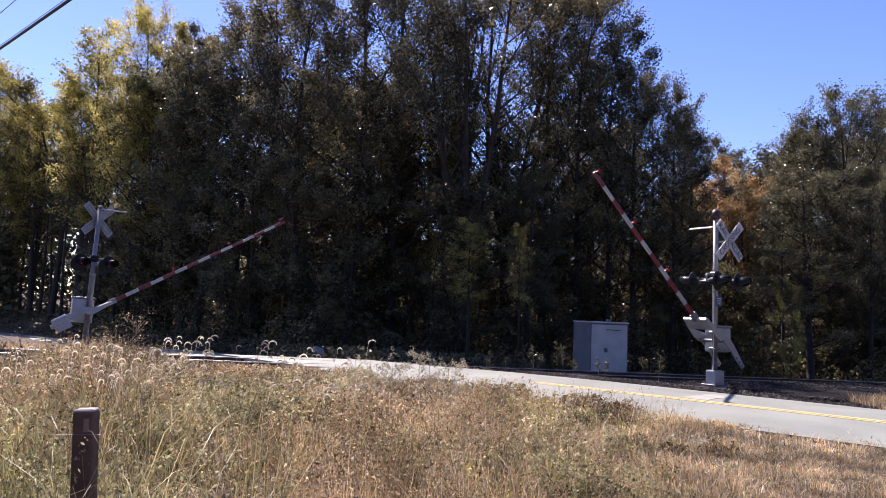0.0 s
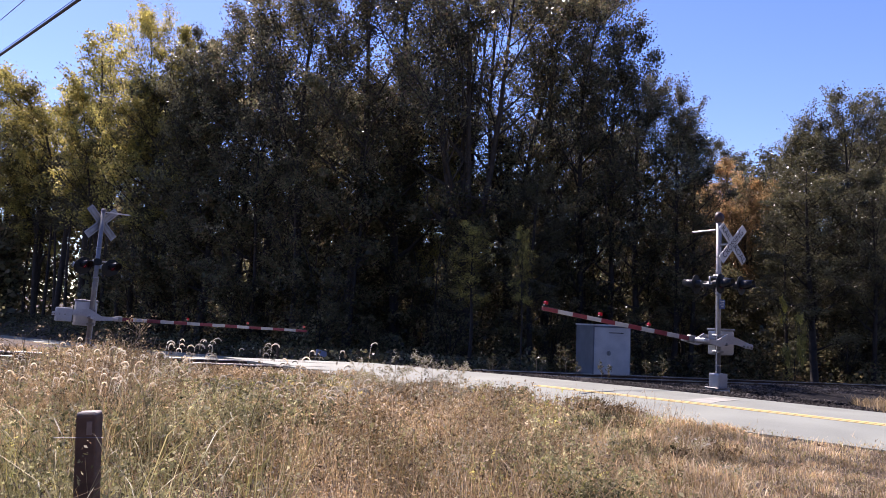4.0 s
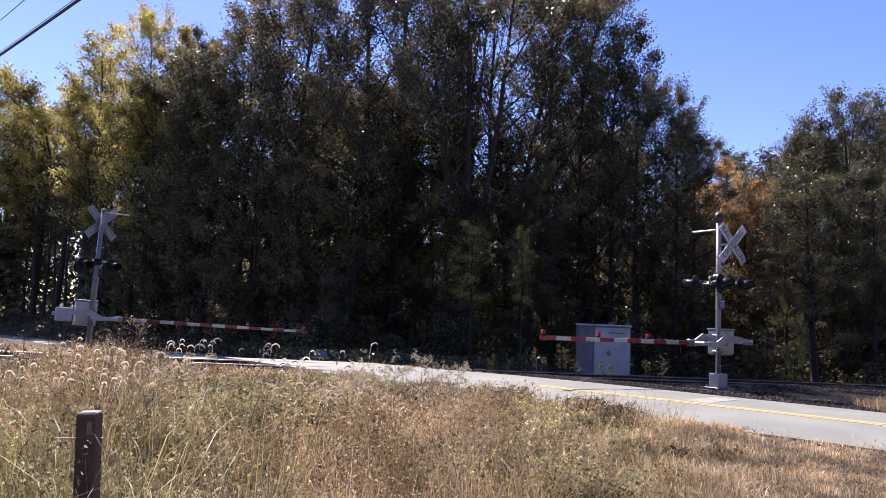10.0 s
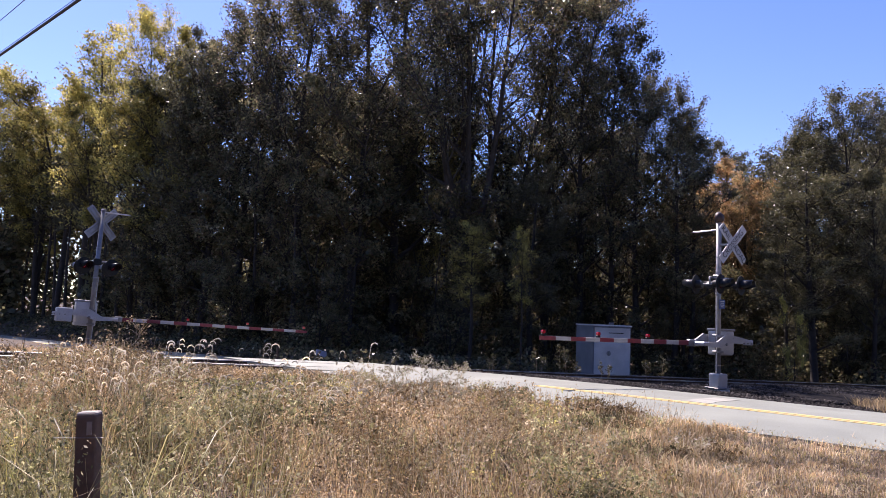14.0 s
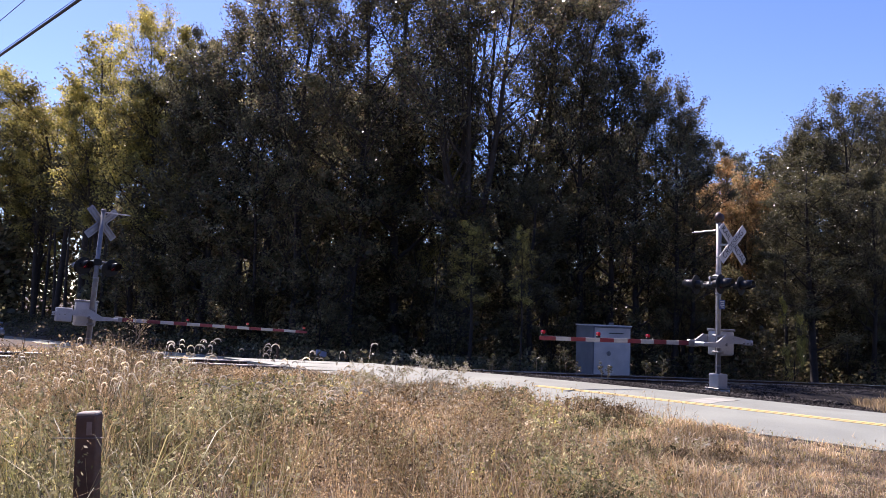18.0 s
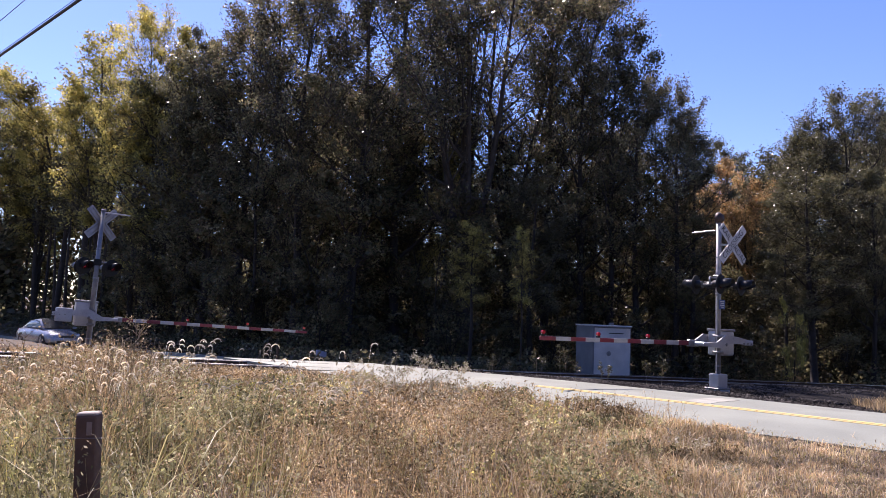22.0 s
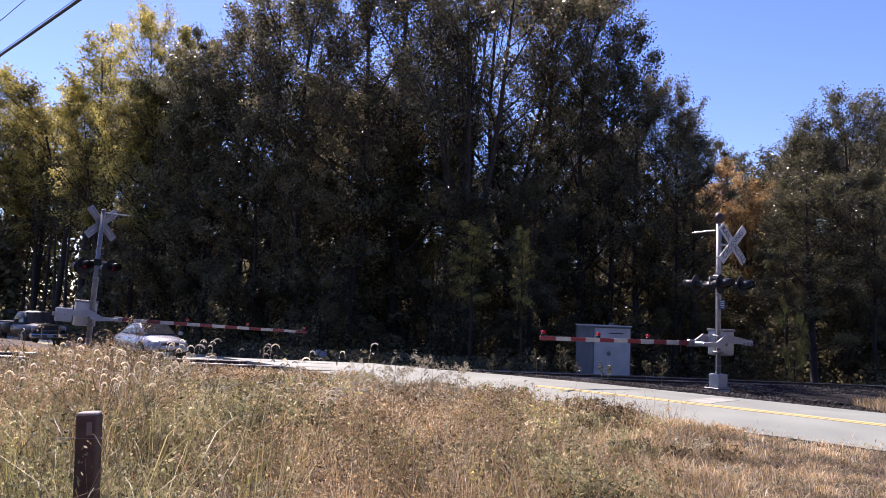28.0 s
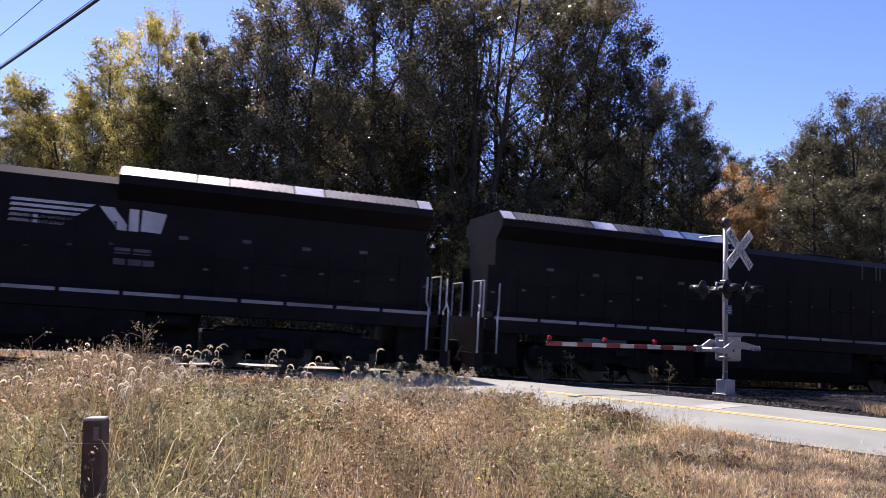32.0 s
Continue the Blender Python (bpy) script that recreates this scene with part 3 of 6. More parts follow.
    for k, d, h in ((-0.66, 45, 4.2), (-0.60, 45, 2.2), (-0.47, 45, 3.0), (-0.41, 43, 6.4), (-0.36, 42, 7.2), (-0.38, 45, 8.5)):
        plant("understorey_tree", bush[0], k * d, d, h, rnd.uniform(0, 6.3), D, "low shrubby tree at the shaded edge of the wood", "shrub", "undergrowth")
    plant("understorey_tree", thin[0], 0.040 * 28.0, 28.0, 5.7, 1.5, Y, "small tree with bright yellow leaves", "shrub", "undergrowth", 1.25)
    plant("understorey_tree", thin[0], 0.109 * 29, 29, 5.8, 0.5, Y, "slight tree with a few yellow leaves", "shrub", "undergrowth", 0.7)
    plant("understorey_tree", bush[0], 0.478 * 28, 28, 3.6, 2.5, Y, "small shrub with yellow-green leaves", "shrub", "undergrowth", 0.4)
    # far woods
    rng = np.random.default_rng(8)
    n = 60000
    k = np.where(rng.random(n) < 0.45, rng.uniform(-0.72, -0.27, n), rng.uniform(-0.27, 0.85, n))
    d = np.where(k < -0.27, rng.uniform(36, 52, n), rng.uniform(32.5, 40, n) + 0.6 * np.sin(k * 40))
    zz = rng.random(n) ** 1.3 * (1.5 + 0.7 * np.sin(k * 31) + 0.4 * np.sin(k * 77)) * np.where(k < -0.27, 1.5, 1.0)
    cen = np.stack([k * d, d, ground_z(k * d, d) + zz], 1)
    s, a = road_sa(cen[:, 0], cen[:, 1])
    tagged(link("undergrowth", quads("undergrowth", leaf_cards(rng, cen[np.abs(a) > 4.2], 0.16, 0.10)), M["leaf_dark"]), "low dark undergrowth along the foot of the wood", "undergrowth", "", "stuff")
    # leaves added to darken the far bank, standing in for its shade
    n = 36000
    s, a = rng.uniform(9.5, 60, n), 2.3 + rng.random(n) * 9
    w = a + bend(s)
    x, y = ROAD_O.x + ROAD_D.x * s + ROAD_A.x * w, ROAD_O.y + ROAD_D.y * s + ROAD_A.y * w
    keep = (track_uv(x, y)[1] - MID > 3.4) & (y > 22)
    x, y, zz = x[keep], y[keep], (rng.random(n) ** 2)[keep] * 0.55
    tagged(link("ground_cover", quads("ground_cover", leaf_cards(rng, np.stack([x, y, ground_z(x, y) + zz], 1), 0.17, 0.09)), M["leaf_dark"]), "low dark leaves added in place of shade on the bank beyond the crossing", "undergrowth", "", "stuff")
    n = 90000
    k = np.where(rng.random(n) < 0.3, rng.uniform(-0.75, -0.40, n), rng.uniform(-0.75, 0.85, n))
    d = rng.uniform(60, 76, n)
    z = rng.random(n) ** 0.8 * (10.5 + 2.5 * np.sin(k * 23) + np.sin(k * 61))
    keep = ~((k > -0.57) & (k < -0.49) & (z > 1.5) & (z < 9.0) & (rng.random(n) < 0.6))
    cen = np.stack([k * d, d, z - 1.0], 1)[keep]
    low = rng.uniform(-0.49, 0.80, 38000)
    ld = rng.uniform(50, 58, 38000)
    cen = np.concatenate([cen, np.stack([low * ld, ld, rng.random(38000) ** 0.9 * 6.5 - 1.4], 1)])
    # unseen ring of leaves beside and behind the camera, added to block sky light
    az = rng.uniform(0.9, 5.38, n)
    rr = rng.uniform(26, 40, n)
    back = np.stack([np.sin(az) * rr, np.cos(az) * rr, rng.random(n) ** 0.9 * (12 + 2 * np.sin(az * 17)) - 0.5], 1)
    u, v = track_uv(back[:, 0], back[:, 1])
    s, a = road_sa(back[:, 0], back[:, 1])
    back = back[(np.abs(v - MID) > 5) & (np.abs(a) > 6)]
    me = quads("far_woods", np.concatenate([leaf_cards(rng, cen, 0.52, 0.30), leaf_cards(rng, back, 0.8, 0.55)]))
    tagged(link("far_woods", me, M["leaf_dark"]), "dark mass of woods beyond the crossing, with an added unseen ring behind the camera", "woods", "", "stuff")


# ---- crossing signals ----
def crossbuck(mast, m, front):
    body = new("crossbuck")
    body.parent = mast
    body.matrix_local = m
    face, side = (M["sign_white"], -1) if front else (M["alu_back"], 1)
    for i, (a, word) in enumerate(((-45, "RAILROAD"), (45, "CROSSING"))):
        turn = Euler((0, radians(-a), 0)).to_matrix()
        bm = box((1.22, 0.006, 0.23), (0, side * 0.007 * i, 0), 0.0, turn)
        blade = part("blade", bm, face, body, "white reflective sign board" if front else "bare aluminium back of a sign board")
        if front:
            t = Euler((radians(90), 0, 0)).to_matrix().to_4x4()
            if word == "CROSSING":
                letters("lettering", word, 0.215, M["sign_black"], blade, turn.to_4x4() @ Matrix.Translation((0, -0.012, 0)) @ t @ Matrix.Diagonal((0.95, 1, 1, 1)), 0.001, "black lettering")
            else:
                for part_word, x in (("RAIL", -0.35), ("ROAD", 0.36)):
                    letters("lettering", part_word, 0.215, M["sign_black"], blade, turn.to_4x4() @ Matrix.Translation((x, -0.012, 0)) @ t @ Matrix.Diagonal((0.95, 1, 1, 1)), 0.001, "black lettering")
        else:
            for z in (-0.06, 0.06):
                part("stiffener", box((1.1, 0.02, 0.025), turn @ Vector((0, 0.016 + 0.007 * i, z)), 0.004, turn), M["galv"], blade)
    return body


def flasher(mast, x, y, z, way, turn=0.0):
    """A flashing lamp that faces -y (way -1) or +y (way 1)."""
    head = part("lamp_housing", rod((x, y - way * 0.16, z), (x, y, z), 0.09, 0.115, 16), M["hood_black"], mast, "black lamp housing")
    part("background_disc", rod((x, y, z), (x, y + way * 0.015, z), 0.24, None, 32), M["disc_black"], head)
    part("lens", rod((x, y + way * 0.015, z), (x, y + way * 0.035, z), 0.095, 0.08, 20), M["red_lamp"], head, "red lens")
    bm = bmesh.new()
    n = 14
    rings = []
    for yy, drop in ((0.015, 0.0), (0.16, 0.0), (0.32, 0.5)):
        ring = []
        for r in (0.135, 0.128):
            ring.append([bm.verts.new((x + r * math.cos(a), y + way * yy, z + r * math.sin(a))) for a in [radians(-35 + drop * 60 + (250 - drop * 120) * i / n) for i in range(n + 1)]])
        rings.append(ring)
    for i in range(2):
        for j in range(n):
            bm.faces.new((rings[i][0][j], rings[i][0][j + 1], rings[i + 1][0][j + 1], rings[i + 1][0][j]))
            bm.faces.new((rings[i][1][j], rings[i + 1][1][j], rings[i + 1][1][j + 1], rings[i][1][j + 1]))
    for j in range(n):
        bm.faces.new((rings[2][0][j], rings[2][0][j + 1], rings[2][1][j + 1], rings[2][1][j]))
    part("visor", bm, M["visor"], head, "faded black visor", True)
    part("lamp_core", rod((x, y + way * 0.03, z - 0.02), (x, y + way * 0.04, z - 0.02), 0.03, None, 12), M["lamp_core"], head, "small lit red lamp")
    head.matrix_local = Matrix.Translation((x, y, z)) @ Euler((0, 0, turn)).to_matrix().to_4x4() @ Matrix.Translation((-x, -y, -z))


def crossing_signal(m, label, lights, buck, top, pivot, arm_length, bell, buck_turn, box_side, case_x, case_up, case):
    """Mast with flashers, crossbuck and gate. x to the right of the traffic that it faces, -y towards that traffic; the arm reaches to -x."""
    mast = thing("crossing_signal", m, label, "railway signal", "crossing signals")
    part("pole", rod((0, 0, 0.02), (0, 0, top), 0.065, None, 20), M["galv"], mast, "galvanised steel pole", True)
    part("foundation", box((0.42, 0.42, 0.3), (0, 0, -0.16), 0.02), M["concrete"], mast, "concrete foundation")
    foot = part("base_box", box((0.34, 0.30, 0.34), (0.02, 0, 0.2), 0.03, None, 2), M["alu"], mast, "cast aluminium junction base")
    part("flange", box((0.46, 0.42, 0.03), (0, 0, 0.015), 0.005), M["galv"], foot)
    for x in (-0.18, 0.18):
        for y in (-0.16, 0.16):
            part("bolt", rod((x, y, 0.0), (x, y, 0.09), 0.015, None, 8), M["galv"], foot)
    part("cap", rod((0, 0, top), (0, 0, top + 0.04), 0.085, 0.05, 20), M["galv"], mast)
    # lamp cross-arm with both pairs
    bm = rod((-0.40, -0.05, lights + 0.17), (0.40, -0.05, lights + 0.17), 0.022, None, 12)
    for x in (-0.38, 0.38):
        add_rod(bm, (x, -0.05, lights + 0.17), (x, -0.05, lights), 0.022)
        add_rod(bm, (x, -0.3, lights), (x, 0.3, lights), 0.02)
    part("cross_arm", bm, M["galv"], mast, "galvanised pipe", True)
    part("junction_box", box((0.22, 0.2, 0.2), (0, -0.0, lights + 0.15), 0.02), M["hood_black"], mast)
    for x in (-0.38, 0.38):
        flasher(mast, x, -0.36, lights, -1, radians(15 if bell else 28))
        flasher(mast, x, 0.36, lights, 1, radians(15 if bell else 28))
    crossbuck(mast, Matrix.Translation((0.0, -0.42 if bell else -0.12, buck)) @ Euler((0, 0, buck_turn)).to_matrix().to_4x4(), bell)
    part("sign_bracket", box((0.05, 0.42, 0.05), (0, -0.2, buck), 0.005), M["galv"], mast)
    # flat arm at the pole's head
    part("top_bracket", box((0.10, 0.75, 0.025), (-0.02, 0.42, top - 0.22), 0.006) if bell else box((0.72, 0.10, 0.03), (-0.40, 0, top - 0.06), 0.006), M["alu"], mast, "flat aluminium bracket")
    part("conduit", rod((-0.085, -0.03, 0.35), (-0.085, -0.03, lights - 0.28), 0.014, None, 8), M["alu"], mast, "thin conduit along the pole")
    if bell:
        b = part("bell", rod((0, 0.0, top + 0.09), (0, -0.09, top + 0.09), 0.16, 0.10, 28), M["bell_brown"], mast, "round electric warning bell", True)
        part("bell_box", box((0.12, 0.1, 0.16), (0, 0.04, top + 0.06), 0.015), M["hood_black"], b)
        sign = part("notice_plate", box((0.21, 0.006, 0.23), (0.04, -0.085, 2.09), 0.0), M["blue"], mast, "small blue notice plate with white print")
        for i, w in enumerate((0.15, 0.12, 0.16, 0.10)):
            part("print_bar", box((w, 0.002, 0.018), (0.04, -0.0895, 2.16 - i * 0.045)), M["sign_white"], sign)
    for z in (0.55, 2.35, 2.85, 3.25):
        part("strap", rod((0, 0, z), (0, 0, z + 0.03), 0.072, None, 20), M["alu_back"], mast)
    # gate mechanism
    bs = box_side
    mech = part("gate_mechanism", box((0.52 * case, 0.40, 0.62 * case), (case_x, bs * 0.27, pivot + case_up), 0.05, None, 2), M["alu"], mast, "cast aluminium gate mechanism case")
    part("case_lid", box((0.56 * case, 0.44, 0.06), (case_x, bs * 0.27, pivot + case_up + 0.31 * case + 0.02), 0.02, None, 2), M["galv"], mech, "hinged lid")
    part("case_door", box((0.40 * case, 0.02, 0.46 * case), (case_x, bs * 0.48, pivot + case_up - 0.02), 0.008), M["alu_back"], mech)
    for z in (-0.2, 0.2):
        part("clamp", box((0.20, 0.20, 0.06), (0, 0, pivot + z), 0.01), M["galv"], mech)
    for z in (-0.15, 0.15):
        part("hinge", rod((case_x + 0.2 * case, bs * 0.49, pivot + z - 0.03), (case_x + 0.2 * case, bs * 0.49, pivot + z + 0.03), 0.012, None, 8), M["galv"], mech)
    part("main_shaft", rod((0.06, -bs * 0.22, pivot), (0.06, bs * 0.56, pivot), 0.04, None, 14), M["galv"], mech, "", True)
    # moving gate: root at the shaft, arm along -x
    gate = new("gate_arm")
    gate.parent = mast
    gate.matrix_local = Matrix.Translation((0.06, 0, pivot))
    tagged(gate, "red and white striped gate arm with three red lamps")
    for y in (-0.19, 0.52):
        yy = bs * y
        bm = prism([(-0.62, -0.06), (-0.62, 0.04), (-0.34, 0.05), (0.0, 0.24), (0.42, 0.20), (0.95, 0.11), (0.95, 0.0), (0.40, 0.03), (0.10, 0.02), (-0.20, -0.09)], "y", yy - 0.02, yy + 0.02)
        part("side_arm", bm, M["alu"], gate, "cast aluminium side arm")
        w = part("counterweight", box((0.34, 0.06, 0.13) if bell else (0.42, 0.07, 0.40), (0.84 if bell else 0.66, yy, 0.06 if bell else 0.04), 0.02), M["alu"], gate, "stacked counterweight plates")
        for i in range(3):
            part("bolt", rod((0.64 + i * 0.14, yy - 0.05, 0.04), (0.64 + i * 0.14, yy + 0.05, 0.04), 0.02, None, 8), M["galv"], w)
    part("arm_root", box((0.36, 0.74, 0.10), (-0.62, bs * 0.165, -0.01), 0.02), M["alu"], gate, "bracket that carries the arm")
    part("root_clamp", box((0.22, 0.12, 0.17), (-0.84, bs * 0.165, 0.0), 0.02), M["galv"], gate)
    a0, n = 0.86, int(round((arm_length - 0.86) / 0.405))
    w = (arm_length - a0) / n
    for i in range(n):
        x = arm_length - (i + 0.5) * w
        taper = 0.115 - 0.035 * (x / arm_length)
        part("band", box((w, 0.045, taper), (-x, bs * 0.165, 0.0), 0.004), M["red_band"] if i % 2 == 0 else M["white_band"], gate, "red reflective band" if i % 2 == 0 else "white reflective band")
    for f in (0.985, 0.70, 0.42):
        x, z = arm_length * f, 0.05
        lamp = part("arm_lamp", box((0.09, 0.06, 0.05), (-x, bs * 0.165, z + 0.025), 0.008), M["hood_black"], gate)
        part("lamp_lens", rod((-x, bs * 0.165 - 0.035, z + 0.085), (-x, bs * 0.165 + 0.035, z + 0.085), 0.04, None, 16), M["arm_lamp"], lamp, "red round lens")
    bm = rod((-a0, bs * 0.165, -0.04), (-arm_length * 0.985, bs * 0.165, 0.055), 0.006, None, 6)
    part("lamp_cable", bm, M["wire"], gate)
    return mast, gate


def frame_of(x, y, z, ax):
    ax = Vector((ax[0], ax[1], 0)).normalized()
    return Matrix(((ax.x, -ax.y, 0, x), (ax.y, ax.x, 0, y), (0, 0, 1, z), (0, 0, 0, 1)))


def build_signals():
    near, g1 = crossing_signal(frame_of(6.95, 18.5, 0.10, SIGN_D), "galvanised crossing signal with lowered gate, bell and crossbuck beside the road", 2.57, 3.58, 4.18, 1.10, 5.5, True, 0.0, 1, 0.44, 0.02, 1.0)
    far, g2 = crossing_signal(frame_of(-10.40, 22.0, -0.05, -SIGN_D) @ pose(0, 0, 0, 1.0, -2.0, 0), "crossing signal with lowered gate beyond the track, seen from behind", 2.69, 4.04, 4.42, 1.18, 6.85, False, radians(24), -1, 0.14, 0.10, 1.15)
    return near, g1, far, g2


def build_cabinet():
    p = Vector((5.70, 27.5))
    x, y = p.x + TRACK_D.x * 0.82 + TRACK_N.x * 0.62, p.y + TRACK_D.y * 0.82 + TRACK_N.y * 0.62
    z = -0.42
    c = thing("control_cabinet", frame_of(x, y, z, TRACK_D), "silver-grey steel signal cabinet standing beside the track", "cabinet")
    part("plinth", box((1.70, 1.30, 0.5), (0, 0, -0.2), 0.01), M["concrete"], c, "concrete plinth")
    part("body", box((1.64, 1.24, 1.86), (0, 0, 0.98), 0.012), M["cabinet"], c)
    part("roof", box((1.70, 1.30, 0.05), (0, 0, 1.935), 0.01), M["cabinet_lit_face"], c, "flat sheet lid with a small overhang")
    d = part("door", box((1.54, 0.02, 1.74), (0, -0.632, 0.98), 0.006), M["cabinet_lit_face"], c, "wide single door")
    for zz in (0.4, 1.0, 1.6):
        part("hinge", rod((0.78, -0.645, zz - 0.05), (0.78, -0.645, zz + 0.05), 0.014, None, 8), M["galv"], d)
    part("handle", box((0.06, 0.05, 0.10), (-0.16, -0.67, 0.90), 0.012), M["galv"], d)
    part("vent_slot", box((0.62, 0.01, 0.03), (0.16, -0.645, 1.66), 0.003), M["hood_black"], d, "dark narrow slot")
    part("lock_plate", rod((-0.16, -0.64, 0.90), (-0.16, -0.655, 0.90), 0.09, None, 20), M["galv"], d, "round worn lock plate")
    part("drip_rail", box((1.66, 0.05, 0.03), (0, -0.655, 1.885), 0.006), M["cabinet"], c)
    part("junction_cap", box((0.16, 0.14, 0.10), (0.02, -0.5, 2.0), 0.02), M["galv"], c)
    part("lifting_eye", rod((0.05, -0.60, 1.96), (0.05, -0.60, 2.06), 0.02, None, 8), M["galv"], c)
# ---- locomotives ----
M["loco"] = surface("loco_black", (0.0105, 0.0088, 0.010), (0.0155, 0.0132, 0.0145), 1.5, 0.5, 0, 0.002, 25, 0.15)
M["loco_roof"] = surface("loco_roof_sheen", (0.05, 0.05, 0.052), (0.08, 0.078, 0.078), 2.0, 0.30, 0.3, 0.002, 25, 0.1)
M["loco_under"] = surface("loco_grime", (0.012, 0.011, 0.0105), (0.022, 0.019, 0.017), 3.0, 0.8, 0, 0.006, 25, 0.3)
M["loco_white"] = surface("loco_white", (0.68, 0.68, 0.68), (0.5, 0.5, 0.5), 2.0, 0.5, 0, 0, 30, 0.12)
M["sill_white"] = surface("grimy_strip", (0.42, 0.41, 0.41), (0.16, 0.155, 0.16), 0.45, 0.5, 0, 0, 30, 0.3)
# near-white in place of the sun highlight on the black nose bevel
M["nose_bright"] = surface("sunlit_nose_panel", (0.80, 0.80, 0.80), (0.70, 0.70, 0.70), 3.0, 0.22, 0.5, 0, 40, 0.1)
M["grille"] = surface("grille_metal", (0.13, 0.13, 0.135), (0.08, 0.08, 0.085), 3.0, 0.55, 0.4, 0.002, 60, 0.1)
# pale colour stands for sunlight on the black roof's bevels; sunshades share it
M["panel_bright"] = surface("sunlit_roof_panel", (0.62, 0.62, 0.63), (0.50, 0.50, 0.52), 3.0, 0.34, 0.25, 0, 40, 0.1)
M["steel"] = surface("wheel_steel", (0.10, 0.095, 0.09), (0.06, 0.055, 0.05), 4.0, 0.5, 0.6, 0, 40, 0.2)
M["window"] = surface("dark_window_glass", (0.02, 0.022, 0.026), (0.03, 0.032, 0.036), 2.0, 0.1, 0, 0, 20, 0.1)
M["shield"] = surface("tinted_windshield", (0.05, 0.09, 0.16), (0.06, 0.11, 0.2), 2.0, 0.06, 0, 0, 20, 0.1, None, 0.5)
M["head_lamp"] = surface("lit_headlamp", (0.9, 0.8, 0.6), (0.9, 0.8, 0.6), 3, 0.2, 0, 0, 20, 0.05, ((1.0, 0.82, 0.55), 0.4))
for key, level in (("ballast", 0.08), ("visor", 0.22), ("hood_black", 0.22), ("loco", 0.09), ("loco_under", 0.10), ("window", 0.22), ("loco_roof", 0.3)):
    M[key].node_tree.nodes["Principled BSDF"].inputs["Specular IOR Level"].default_value = level


def loft(sections, cap=True):
    """A skin over sections of equally many points."""
    bm = bmesh.new()
    rows = [[bm.verts.new(p) for p in s] for s in sections]
    k = len(rows[0])
    for a, b in zip(rows, rows[1:]):
        for i in range(k):
            bm.faces.new((a[i], a[(i + 1) % k], b[(i + 1) % k], b[i]))
    if cap:
        bm.faces.new(rows[0])
        bm.faces.new(rows[-1][::-1])
    return bm


def bogie(loco, xc):
    t = new("truck")
    t.parent = loco
    t.location = (xc, 0, 0)
    tagged(t, "black three-axle truck")
    for s in (-1, 1):
        part("side_frame", prism([(-2.3, 0.62), (-2.3, 0.95), (-0.9, 1.08), (0.9, 1.08), (2.3, 0.95), (2.3, 0.62), (1.5, 0.5), (0.6, 0.62), (-0.6, 0.62), (-1.5, 0.5)], "y", s * 1.12 - 0.09, s * 1.12 + 0.09), M["loco_under"], t)
        for x in (-1.75, 0, 1.75):
            w = part("wheel", rod((x, s * 0.69, 0.53), (x, s * 0.83, 0.53), 0.53, 0.52, 32), M["steel"], t)
            part("axle_box", box((0.42, 0.16, 0.36), (x, s * 1.22, 0.56), 0.04), M["loco_under"], w)
            part("spring", rod((x + 0.45, s * 1.18, 0.62), (x + 0.45, s * 1.18, 0.95), 0.09, None, 10), M["loco_under"], w)
        part("brake_cylinder", rod((-0.95, s * 1.28, 0.9), (-0.5, s * 1.28, 0.9), 0.11, None, 12), M["loco_under"], t)
    part("bolster", box((3.6, 2.0, 0.3), (0, 0, 0.95), 0.03), M["loco_under"], t)
    for x in (-1.15, 0.6, 2.1):
        part("traction_motor", box((0.95, 1.1, 0.62), (x, 0, 0.56), 0.08, None, 2), M["loco_under"], t)
        part("brake_beam", box((0.3, 1.9, 0.34), (x + 0.55, 0, 0.5), 0.03), M["loco_under"], t)


